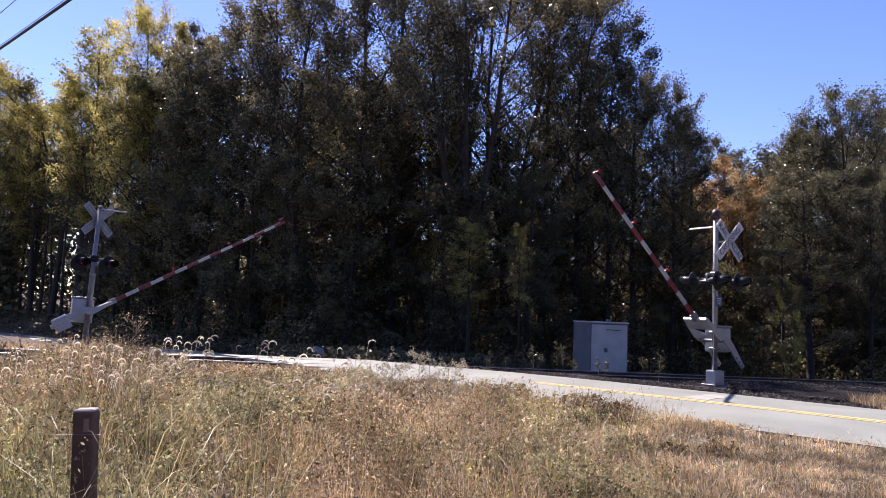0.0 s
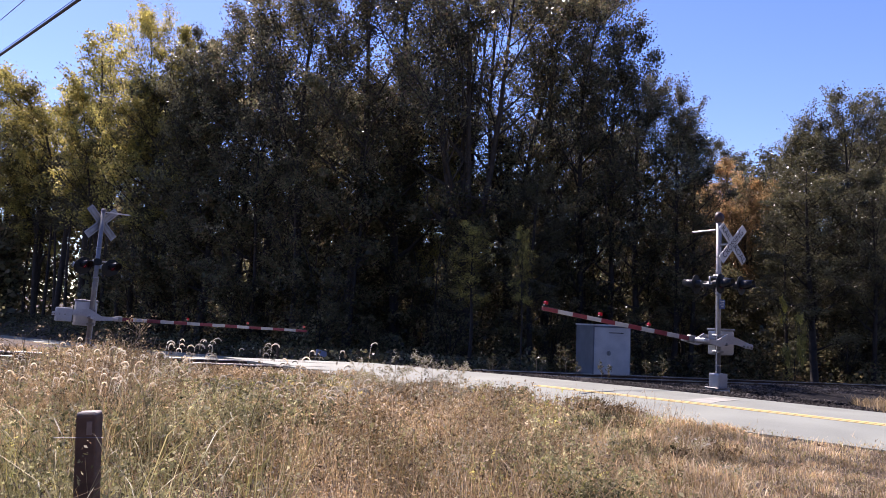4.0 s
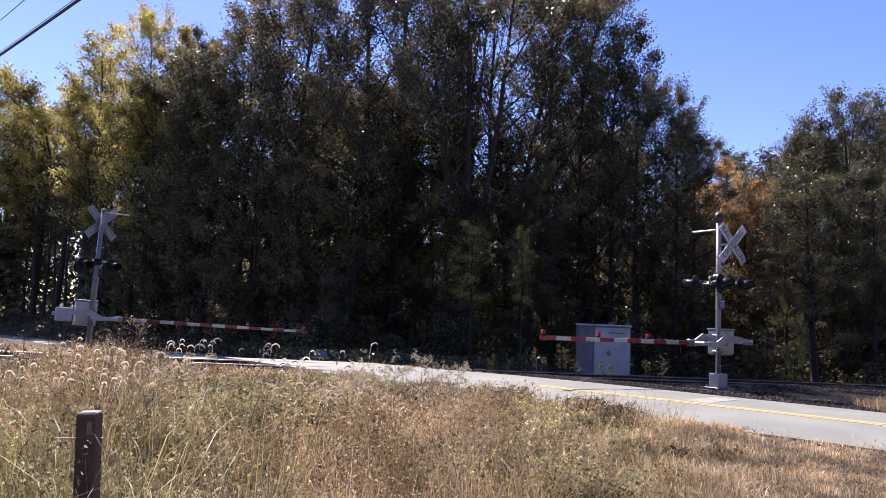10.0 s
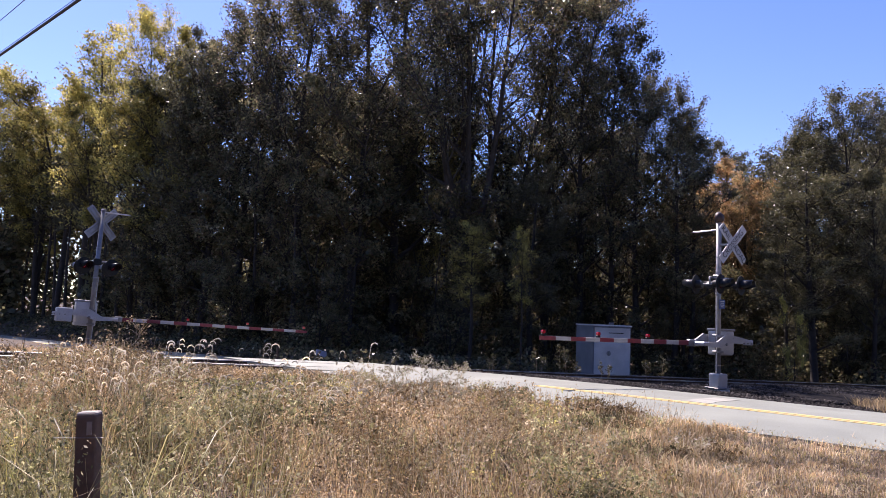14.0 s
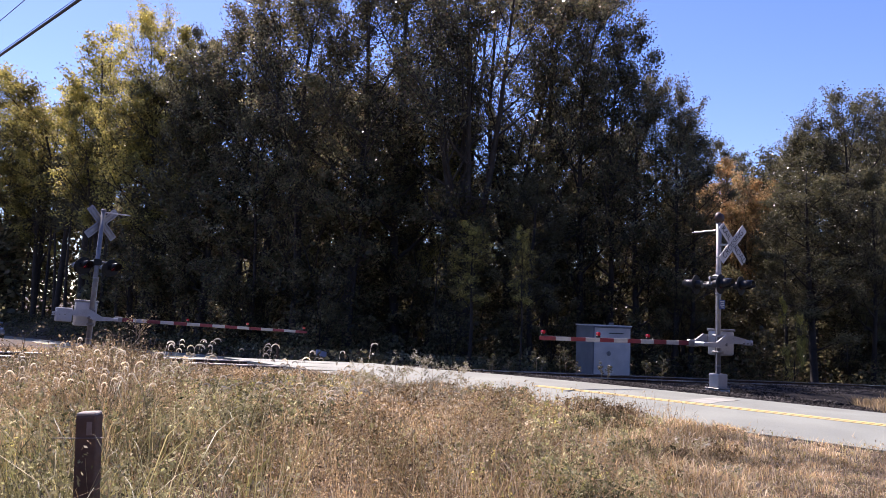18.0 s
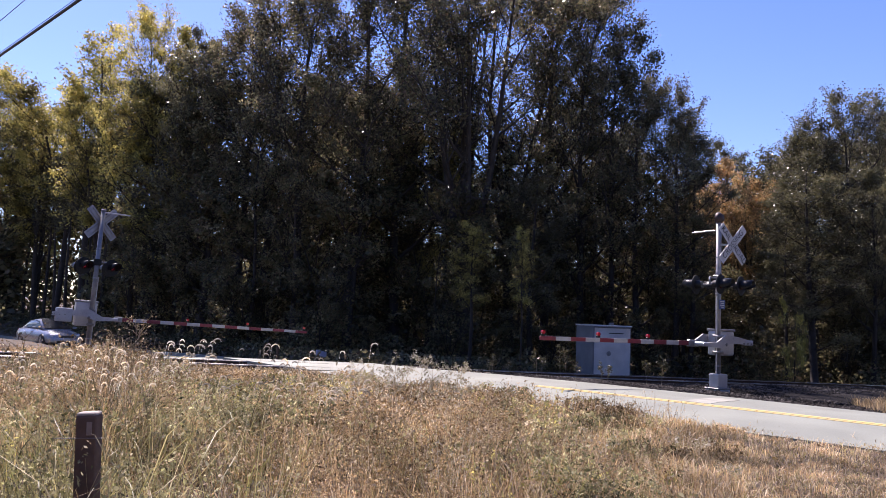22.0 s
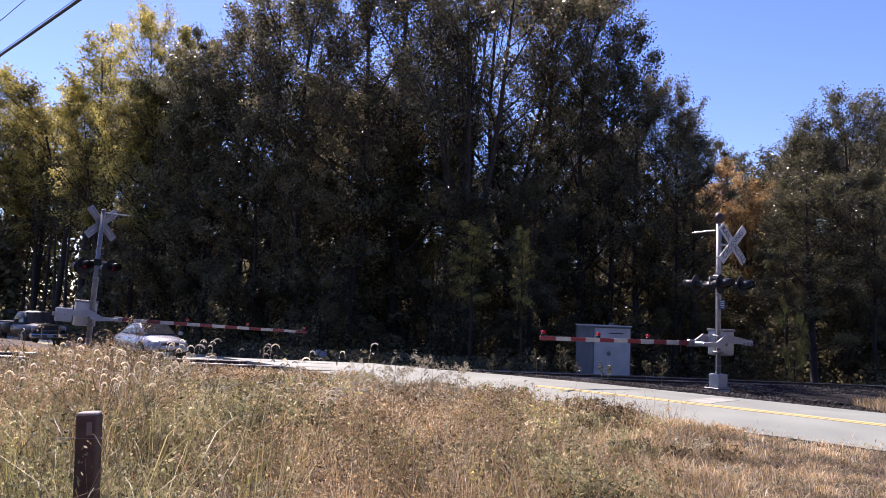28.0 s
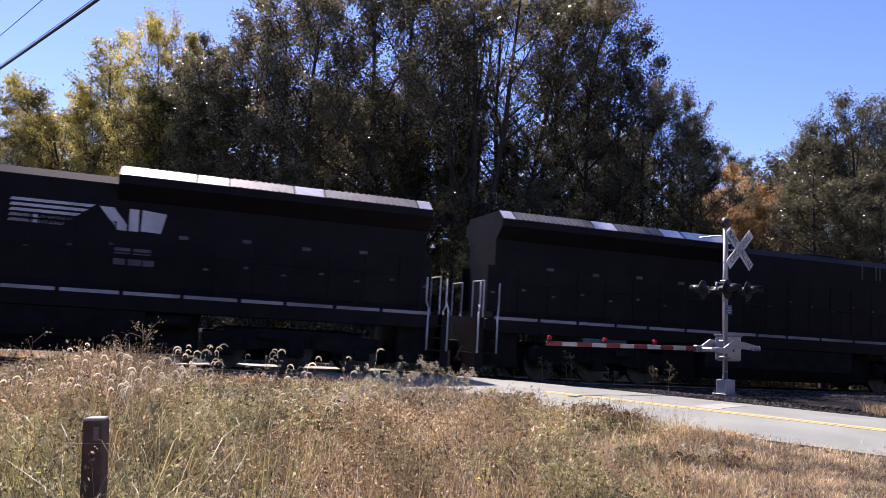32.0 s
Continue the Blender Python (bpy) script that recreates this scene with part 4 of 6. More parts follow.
def locomotive(m, number, label):
    """Origin at the rail under the front coupler pocket; x runs back along the body, -y is the side towards the road's near end."""
    L = thing("locomotive", m, label, "locomotive", "train")
    # frame, pilots, tank
    part("underframe", box((20.7, 2.9, 0.40), (10.75, 0, 1.54), 0.03), M["loco"], L)
    for x, s in ((0.18, -1), (21.3, 1)):
        p = part("pilot", prism([(-1.5, 0.35), (1.5, 0.35), (1.5, 1.75), (-1.5, 1.75)], "x", x - 0.12, x + 0.12), M["loco"], L)
        part("plow", loft([[(x + s * 0.12, -1.45, 0.15), (x + s * 0.12, 1.45, 0.15), (x + s * 0.12, 1.45, 0.75), (x + s * 0.12, -1.45, 0.75)], [(x + s * 0.42, -0.12, 0.15), (x + s * 0.42, 0.12, 0.15), (x + s * 0.25, 0.12, 0.75), (x + s * 0.25, -0.12, 0.75)]]), M["loco"], p)
        part("coupler", box((0.75, 0.28, 0.32), (x + s * 0.45, 0, 0.9), 0.06, None, 2), M["loco_under"], p)
        for y in (-0.6, 0.6):
            part("brake_hose", rod((x + s * 0.15, y, 0.9), (x + s * 0.32, y * 0.8, 0.45), 0.025, None, 8), M["wire"], p)
    part("fuel_tank", prism([(-1.2, 0.30), (1.2, 0.30), (1.42, 0.68), (1.42, 1.34), (-1.42, 1.34), (-1.42, 0.68)], "x", 7.6, 13.6), M["loco_under"], L)
    for x in (6.9, 14.1):
        part("air_tank", rod((x - 0.55, -1.25, 1.15), (x + 0.55, -1.25, 1.15), 0.17, None, 14), M["loco_under"], L, "", True)
    for x in (6.93, 14.25):
        part("equipment_box", box((1.25, 2.0, 1.02), (x, 0, 0.83), 0.03), M["loco_under"], L)
    bogie(L, 3.9), bogie(L, 17.3)
    for x in (0.88, 20.55):
        part("step_well", box((1.1, 2.44, 0.98), (x, 0, 0.87), 0.02), M["loco_under"], L)
    # reflective sill segments
    x, i, rnd = 0.75, 0, random.Random(2)
    while x < 20.0:
        w = rnd.uniform(0.95, 1.5)
        for s in (-1, 1):
            part("sill_stripe", box((w, 0.012, 0.085), (x + w / 2, s * 1.458, 1.76), 0.0), M["sill_white"], L, "grimy white reflective strip")
        x += w + 0.1
    part("walkway", box((20.5, 2.9, 0.04), (10.75, 0, 1.765), 0.0), M["loco_under"], L)
    # ladders and corner posts
    for x0 in (0.12, 20.75):
        for s in (-1, 1):
            st = new("steps")
            st.parent = L
            tagged(st, "corner steps with white grab rails")
            for k in range(4):
                part("tread", box((0.55, 0.28, 0.04), (x0 + 0.3, s * 1.38, 0.42 + k * 0.34), 0.005), M["loco"], st)
            for xx in (x0 + 0.02, x0 + 0.6):
                bm = rod((xx, s * 1.5, 0.75), (xx, s * 1.5, 1.9), 0.02, None, 8)
                add_rod(bm, (xx, s * 1.5, 1.9), (xx - 0.05, s * 1.42, 2.1), 0.02, None, 8)
                add_rod(bm, (xx - 0.05, s * 1.42, 2.1), (xx - 0.05, s * 1.42, 2.75), 0.02, None, 8)
                part("grab_rail", bm, M["loco_white"], st, "white grab rail", True)
    # side handrails
    for s in (-1, 1):
        bm = rod((4.5, s * 1.42, 2.75), (20.6, s * 1.42, 2.75), 0.017, None, 8)
        for k in range(10):
            add_rod(bm, (4.5 + k * 1.78, s * 1.42, 1.76), (4.5 + k * 1.78, s * 1.42, 2.75), 0.017, None, 8)
        part("handrail", bm, M["loco"], L)
    # nose
    nose = [(-1.36, 1.78), (-1.36, 3.46), (-0.80, 3.80), (0, 3.84), (0.80, 3.80), (1.36, 3.46), (1.36, 1.78)]
    n = part("nose", loft([[(0.13, y * 0.9, z if z < 3 else z - 0.25) for y, z in nose], [(0.25, y, z) for y, z in nose], [(2.1, y, z) for y, z in nose]]), M["loco"], L, "short black nose with bevelled top")
    for s in (-1, 1):
        tri = [(0.22, s * 0.81, 3.80), (1.78, s * 0.81, 3.80), (0.98, s * 1.362, 3.467)]
        part("nose_bevel", loft([[(x, y + s * 0.012, z + 0.012) for x, y, z in tri], tri]), M["nose_bright"], n, "nose bevel with its sun highlight painted pale")
    part("nose_door", box((0.03, 0.62, 0.95), (0.115, 0.5, 2.3), 0.01), M["loco"], n)
    for s in (-1, 1):
        part("side_placard", box((0.30, 0.012, 0.80), (0.40, s * 1.367, 2.66), 0.006), M["loco_white"], n, "white panel at the nose corner")
        part("corner_box", box((0.10, 0.05, 0.42), (0.36, s * 1.385, 2.86), 0.01), M["alu_back"], n)
    for k in range(5):
        z = 2.30 + k * 0.185
        for s in (-1, 1):
            part("nose_stripe", prism([(0.55, z - 0.05), (1.36 + k * 0.125, z - 0.05), (1.42 + k * 0.125, z + 0.05), (0.55, z + 0.05)], "y", s * 1.367 - 0.006, s * 1.367 + 0.006), M["loco_white"], n, "white nose stripe")
    # cab
    prof = [(-1.46, 1.78), (-1.46, 3.82), (-1.46, 4.52), (-1.18, 4.76), (0, 4.82), (1.18, 4.76), (1.46, 4.52), (1.46, 3.82), (1.46, 1.78)]
    cab = part("cab", loft([[(xf, y, z) for (y, z), xf in zip(prof, (1.75, 1.75, 2.06, 2.10, 2.10, 2.10, 2.06, 1.75, 1.75))], [(4.24, y, z) for y, z in prof]]), M["loco"], L, "black operator's cab")
    for s in (-1, 1):
        part("roof_edge", loft([[(x, s * 1.475, 4.53), (x, s * 1.19, 4.775), (x, s * 1.17, 4.765), (x, s * 1.45, 4.52)] for x in (2.07, 4.26)]), M["panel_bright"], cab, "bevelled roof edge painted pale for the sun on it")
        for x0, x1 in ((2.38, 2.92), (2.98, 3.44), (3.55, 4.04)):
            w = part("side_window", box((x1 - x0, 0.02, 0.62), ((x0 + x1) / 2, s * 1.462, 4.05), 0.0), M["window"], cab)
            bm = bmesh.new()
            for xx in (x0, x1):
                add_box(bm, (0.03, 0.03, 0.66), (xx, s * 1.472, 4.05))
            for zz in (3.74, 4.36):
                add_box(bm, (x1 - x0, 0.03, 0.03), ((x0 + x1) / 2, s * 1.472, zz))
            part("window_frame", bm, M["alu_back"], w, "aluminium window frame")
        part("sunshade", box((1.2, 0.26, 0.02), (3.1, s * 1.55, 4.43), 0.0, Euler((s * 0.35, 0, 0)).to_matrix()), M["panel_bright"], cab, "folding sunshade")
        part("windshield", box((0.02, 1.15, 0.66), (1.885, s * 0.70, 4.18), 0.0, Euler((0, radians(23), 0)).to_matrix()), M["shield"], cab)
        part("number_board", box((0.14, 0.62, 0.24), (2.0, s * 0.80, 4.72), 0.01), M["grille"], cab)
        part("headlamp", rod((2.02, s * 0.13, 4.62), (2.0, s * 0.13, 4.62), 0.10, None, 18), M["head_lamp"], cab, "lit headlamp")
        part("ditch_lamp", rod((-0.005, s * 0.88, 1.52), (-0.02, s * 0.88, 1.52), 0.09, None, 18), M["head_lamp"], part("lamp_bucket", rod((0.1, s * 0.88, 1.52), (-0.005, s * 0.88, 1.52), 0.10, 0.11, 18), M["loco"], L), "lit ditch lamp")
        part("mirror", box((0.06, 0.05, 0.42), (2.35, s * 1.6, 4.0), 0.01), M["loco"], cab)
        part("horn", rod((3.6, s * 0.2, 4.86), (3.0, s * 0.2, 4.9), 0.03, 0.09, 12), M["loco"], cab)
    if number:
        for s, r in ((-1, 0), (1, 180)):
            letters("road_number", number, 0.40, M["loco_white"], cab, Matrix.Translation((3.30, s * 1.466, 3.24)) @ Euler((radians(90), 0, radians(r))).to_matrix().to_4x4() @ Matrix.Diagonal((1.35, 0.9, 1, 1)), 0.002, "white road number")
    # long hood
    prof = [(-1.04, 1.78), (-1.04, 4.44), (-0.85, 4.64), (0.85, 4.64), (1.04, 4.44), (1.04, 1.78)]
    hood = part("hood", prism(prof, "x", 4.3, 12.7), M["loco"], L, "black engine hood")
    for s in (-1, 1):
        for k in range(9):
            d = part("hood_door", box((0.84, 0.02, 1.55), (4.95 + k * 0.92, s * 1.046, 2.75), 0.006), M["loco"], hood)
            part("door_latch", box((0.10, 0.03, 0.05), (5.28 + k * 0.92, s * 1.06, 2.75 + 0.1 * (k % 3)), 0.008), M["grille"], d)
        for x in (5.06, 5.24, 5.86, 6.05, 6.70):
            part("hood_post", box((0.05, 0.02, 0.50), (x, s * 1.05, 4.22)), M["grille"], hood)
        for k in range(5):
            if number:
                part("mane_stripe", prism([(10.35 + 0.0 * k, 3.30 + k * 0.125), (11.50 + k * 0.15, 3.30 + k * 0.125), (11.60 + k * 0.15, 3.37 + k * 0.125), (10.40 + 0.0 * k, 3.37 + k * 0.125)], "y", s * 1.052 - 0.004, s * 1.052 + 0.004), M["loco_white"], hood, "white stripe")
        bm = rod((4.3, s * 0.8, 4.80), (9.5, s * 0.8, 4.80), 0.014, None, 8)
        for k in range(5):
            add_rod(bm, (4.6 + k * 1.2, s * 0.8, 4.62), (4.6 + k * 1.2, s * 0.8, 4.80), 0.014, None, 6)
        part("roof_rail", bm, M["loco"], hood)
    part("exhaust_stack", box((1.2, 0.7, 0.16), (7.6, 0, 4.72), 0.03), M["loco_under"], hood)
    # radiator section with flared top
    prof = [(-1.04, 1.78), (-1.04, 4.05), (-1.46, 4.42), (-1.46, 4.62), (-1.12, 4.88), (1.12, 4.88), (1.46, 4.62), (1.46, 4.42), (1.04, 4.05), (1.04, 1.78)]
    rad = part("radiator", prism(prof, "x", 12.7, 20.75), M["loco"], L, "black radiator section with flared top")
    for s in (-1, 1):
        def panel(name, x0, x1, mat, lift=0.012, label=""):
            part(name, loft([[(x, s * (1.46 + lift * 0.6), 4.62 + lift), (x, s * 1.12, 4.88 + lift), (x, s * 1.12, 4.875), (x, s * 1.455, 4.61)] for x in (x0, x1)]), mat, rad, label)
        for x0, x1 in ((12.75, 14.45), (14.53, 15.25), (16.95, 17.7), (20.35, 20.72)):
            panel("roof_panel", x0, x1, M["panel_bright"], 0.014, "roof panel painted pale for the sun on it")
        for x0, x1 in ((15.3, 16.9), (17.75, 20.3)):
            panel("intake_grille", x0, x1, M["grille"])
            for k in range(int((x1 - x0) / 0.16)):
                panel("grille_bar", x0 + 0.08 + k * 0.16, x0 + 0.12 + k * 0.16, M["grille"], 0.03)
        # plain shapes in the place of the emblem and its lettering
        y0, y1 = s * 1.052 - 0.004, s * 1.052 + 0.004
        if number:
            part("emblem_shape", prism([(12.30, 3.85), (12.62, 3.85), (12.95, 3.45), (12.95, 3.30), (12.75, 3.30)], "y", y0, y1), M["loco_white"], rad, "white emblem shape")
            part("emblem_shape", prism([(12.98, 3.85), (13.20, 3.85), (13.22, 3.30), (13.0, 3.30)], "y", y0, y1), M["loco_white"], rad, "white emblem shape")
            part("emblem_shape", prism([(13.28, 3.85), (13.85, 3.80), (13.75, 3.30), (13.28, 3.32)], "y", y0, y1), M["loco_white"], rad, "white emblem shape")
        for z, ws in ((2.80, (0.42, 0.5, 0.4)), (2.53, (0.5, 0.42, 0.6))) if number else ():
            x = 12.1 if z > 2.7 else 12.0
            for w in ws:
                part("print_bar", box((w, 0.008, 0.15), (x + w / 2, s * 1.05, z)), M["grille"], rad, "dim lettering bar")
                x += w + 0.07
        for k in range(7):
            d = part("radiator_door", box((0.95, 0.02, 1.35), (14.6 + k * 0.98, s * 1.046, 2.62), 0.006), M["loco"], rad)
            part("door_latch", box((0.12, 0.03, 0.06), (14.9 + k * 0.98, s * 1.06, 2.5 + 0.12 * (k % 2)), 0.008), M["grille"], d)
        for k in range(4):
            part("caution_plate", box((0.22, 0.01, 0.09), (14.3 + k * 1.55, s * 1.06, 3.25 + 0.05 * (k % 2))), M["grille"], rad)
    for y in (-0.87, 0.87):
        bm = rod((21.15, y - 0.43, 2.8), (21.15, y + 0.43, 2.8), 0.018, None, 8)
        for e in (-0.43, 0.43):
            add_rod(bm, (21.15, y + e, 1.76), (21.15, y + e, 2.8), 0.018, None, 8)
        part("end_railing", bm, M["loco_white"], L, "white end railing")
    return L


# ---- road vehicles ----
M["silver_paint"] = surface("silver_car_paint", (0.36, 0.37, 0.40), (0.31, 0.32, 0.35), 2, 0.3, 0.35, 0, 60, 0.06, None, 0.5)
M["dark_paint"] = surface("dark_blue_car_paint", (0.007, 0.007, 0.010), (0.010, 0.010, 0.014), 2, 0.42, 0.0, 0, 60, 0.06, None, 0.03)
M["tyre"] = surface("tyre_rubber", (0.02, 0.02, 0.02), (0.035, 0.033, 0.03), 6, 0.8, 0, 0.003, 40, 0.2)
M["rim"] = surface("alloy_rim", (0.45, 0.45, 0.46), (0.35, 0.35, 0.36), 6, 0.3, 0.9, 0, 40, 0.1)
M["chrome"] = surface("chrome", (0.75, 0.75, 0.76), (0.65, 0.65, 0.66), 6, 0.1, 1.0, 0, 40, 0.05)
M["lamp_glass"] = surface("lamp_glass", (0.6, 0.62, 0.64), (0.5, 0.52, 0.55), 6, 0.08, 0.2, 0, 40, 0.05, None, 0.6)
M["plastic"] = surface("dark_plastic", (0.02, 0.02, 0.022), (0.035, 0.035, 0.035), 6, 0.6)
M["tail_red"] = surface("tail_lamp_red", (0.35, 0.02, 0.02), (0.3, 0.02, 0.02), 6, 0.15, 0, 0, 40, 0.05, None, 0.5)


def section(x, w, z0, z1, tuck=0.85, crown=0.03):
    """A rounded car cross-section of 14 points."""
    h = z1 - z0
    right = [(0.0, z0), (w * 0.80, z0), (w * 0.95, z0 + 0.10 * h), (w, z0 + 0.38 * h), (w * 0.985, z0 + 0.68 * h), (w * tuck, z0 + 0.93 * h), (w * tuck * 0.6, z1 + crown * 0.7), (0.0, z1 + crown)]
    return [(x, y, z) for y, z in right] + [(x, -y, z) for y, z in right[-2:0:-1]]


def wheels(car, xs, half, r, width):
    for x in xs:
        for s in (-1, 1):
            w = new("wheel")
            w.parent = car
            w.location = (x, s * half, r)
            bm = rod((0, -width / 2, 0), (0, width / 2, 0), r, None, 32)
            bmesh.ops.bevel(bm, geom=[e for e in bm.edges if len(e.link_faces) == 2 and any(len(f.verts) > 8 for f in e.link_faces)], offset=0.03, segments=2, affect="EDGES")
            part("tyre", bm, M["tyre"], w, "", True)
            part("rim", rod((0, s * (width / 2 - 0.03), 0), (0, s * (width / 2 + 0.006), 0), r * 0.62, r * 0.56, 20), M["rim"], w)
            bm = bmesh.new()
            for k in range(5):
                a = k * 2 * math.pi / 5
                add_box(bm, (r * 0.52, 0.014, 0.05), (math.cos(a) * r * 0.3, s * (width / 2 + 0.012), math.sin(a) * r * 0.3), 0, Euler((0, -a, 0)).to_matrix())
            part("spokes", bm, M["rim"], w)


def side_glass(car, name, poly, y, tilt):
    """A pane on both sides; poly in (x, z), leaning in with height."""
    z0 = min(z for _, z in poly)
    for s in (-1, 1):
        bm = bmesh.new()
        a = [bm.verts.new((x, s * (y - (z - z0) * tilt + 0.006), z)) for x, z in poly]
        b = [bm.verts.new((x, s * (y - (z - z0) * tilt - 0.004), z)) for x, z in poly]
        bm.faces.new(a), bm.faces.new(b)
        k = len(a)
        for i in range(k):
            bm.faces.new((a[i], a[(i + 1) % k], b[(i + 1) % k], b[i]))
        part(name, bm, M["window"], car)


def sedan():
    """Silver four-door; x forwards from the middle of the car, z over the road."""
    c = thing("sedan", Matrix(), "silver four-door sedan waiting at the lowered gate", "car")
    S = [(-2.35, 0.72, 0.42, 0.80), (-2.2, 0.83, 0.30, 0.95), (-1.7, 0.88, 0.24, 1.0), (-0.9, 0.90, 0.22, 0.98), (0.2, 0.90, 0.22, 0.96), (0.95, 0.89, 0.22, 0.93), (1.6, 0.86, 0.24, 0.84), (2.1, 0.80, 0.28, 0.74), (2.33, 0.66, 0.34, 0.62)]
    part("body", loft([section(*s) for s in S]), M["silver_paint"], c, "silver car body", True)
    R = [(-1.75, 0.70, 0.96, 0.99), (-1.05, 0.66, 0.96, 1.36), (-0.4, 0.66, 0.96, 1.44), (0.25, 0.64, 0.95, 1.42), (1.15, 0.70, 0.90, 0.93)]
    part("roof", loft([section(x, w, a, b, 0.86, 0.02) for x, w, a, b in R]), M["silver_paint"], c, "", True)
    side_glass(c, "front_window", [(0.86, 1.0), (0.28, 1.36), (-0.28, 1.38), (-0.28, 1.0)], 0.695, 0.28)
    side_glass(c, "rear_window", [(-0.34, 1.0), (-0.34, 1.38), (-0.95, 1.32), (-1.3, 1.02)], 0.695, 0.28)
    for name, x0, z0, x1, z1 in (("windshield", 1.16, 0.965, 0.30, 1.42), ("rear_screen", -1.74, 1.02, -1.06, 1.37)):
        d = Vector((x1 - x0, 0, z1 - z0))
        up = Vector((-d.z, 0, d.x)).normalized() * (0.03 if d.x < 0 else -0.03)
        up = up if up.z > 0 else -up
        q = [Vector((x0, -0.60, z0)), Vector((x0, 0.60, z0)), Vector((x1, 0.52, z1)), Vector((x1, -0.52, z1))]
        part(name, loft([[p + up for p in q], [p - up * 0.3 for p in q]]), M["window"], c)
    for s in (-1, 1):
        part("headlamp", box((0.34, 0.34, 0.13), (2.06, s * 0.56, 0.66), 0.04, Euler((0, 0.25, s * -0.35)).to_matrix(), 2), M["lamp_glass"], c, "clear headlamp")
        part("tail_lamp", box((0.12, 0.32, 0.16), (-2.26, s * 0.60, 0.80), 0.03), M["tail_red"], c)
        part("mirror", box((0.10, 0.18, 0.12), (0.72, s * 0.99, 1.02), 0.03, None, 2), M["silver_paint"], c)
        for x in (0.28, -0.75):
            part("door_handle", box((0.18, 0.03, 0.035), (x - 0.2, s * 0.90, 0.80), 0.01), M["chrome"], c)
        for x in (1.42, -1.40):
            part("wheel_arch", rod((x, s * 0.60, 0.33), (x, s * 0.885, 0.33), 0.38, None, 24), M["plastic"], c)
    part("grille", box((0.08, 0.72, 0.13), (2.30, 0, 0.60), 0.02), M["plastic"], c, "dark radiator grille")
    part("bumper", box((0.16, 1.50, 0.16), (2.28, 0, 0.42), 0.05, None, 2), M["silver_paint"], c)
    part("air_intake", box((0.05, 0.9, 0.10), (2.35, 0, 0.36), 0.02), M["plastic"], c)
    part("plate", box((0.02, 0.3, 0.14), (2.37, 0, 0.45), 0.005), M["white_band"], c)
    wheels(c, (1.42, -1.40), 0.79, 0.32, 0.20)
    return c


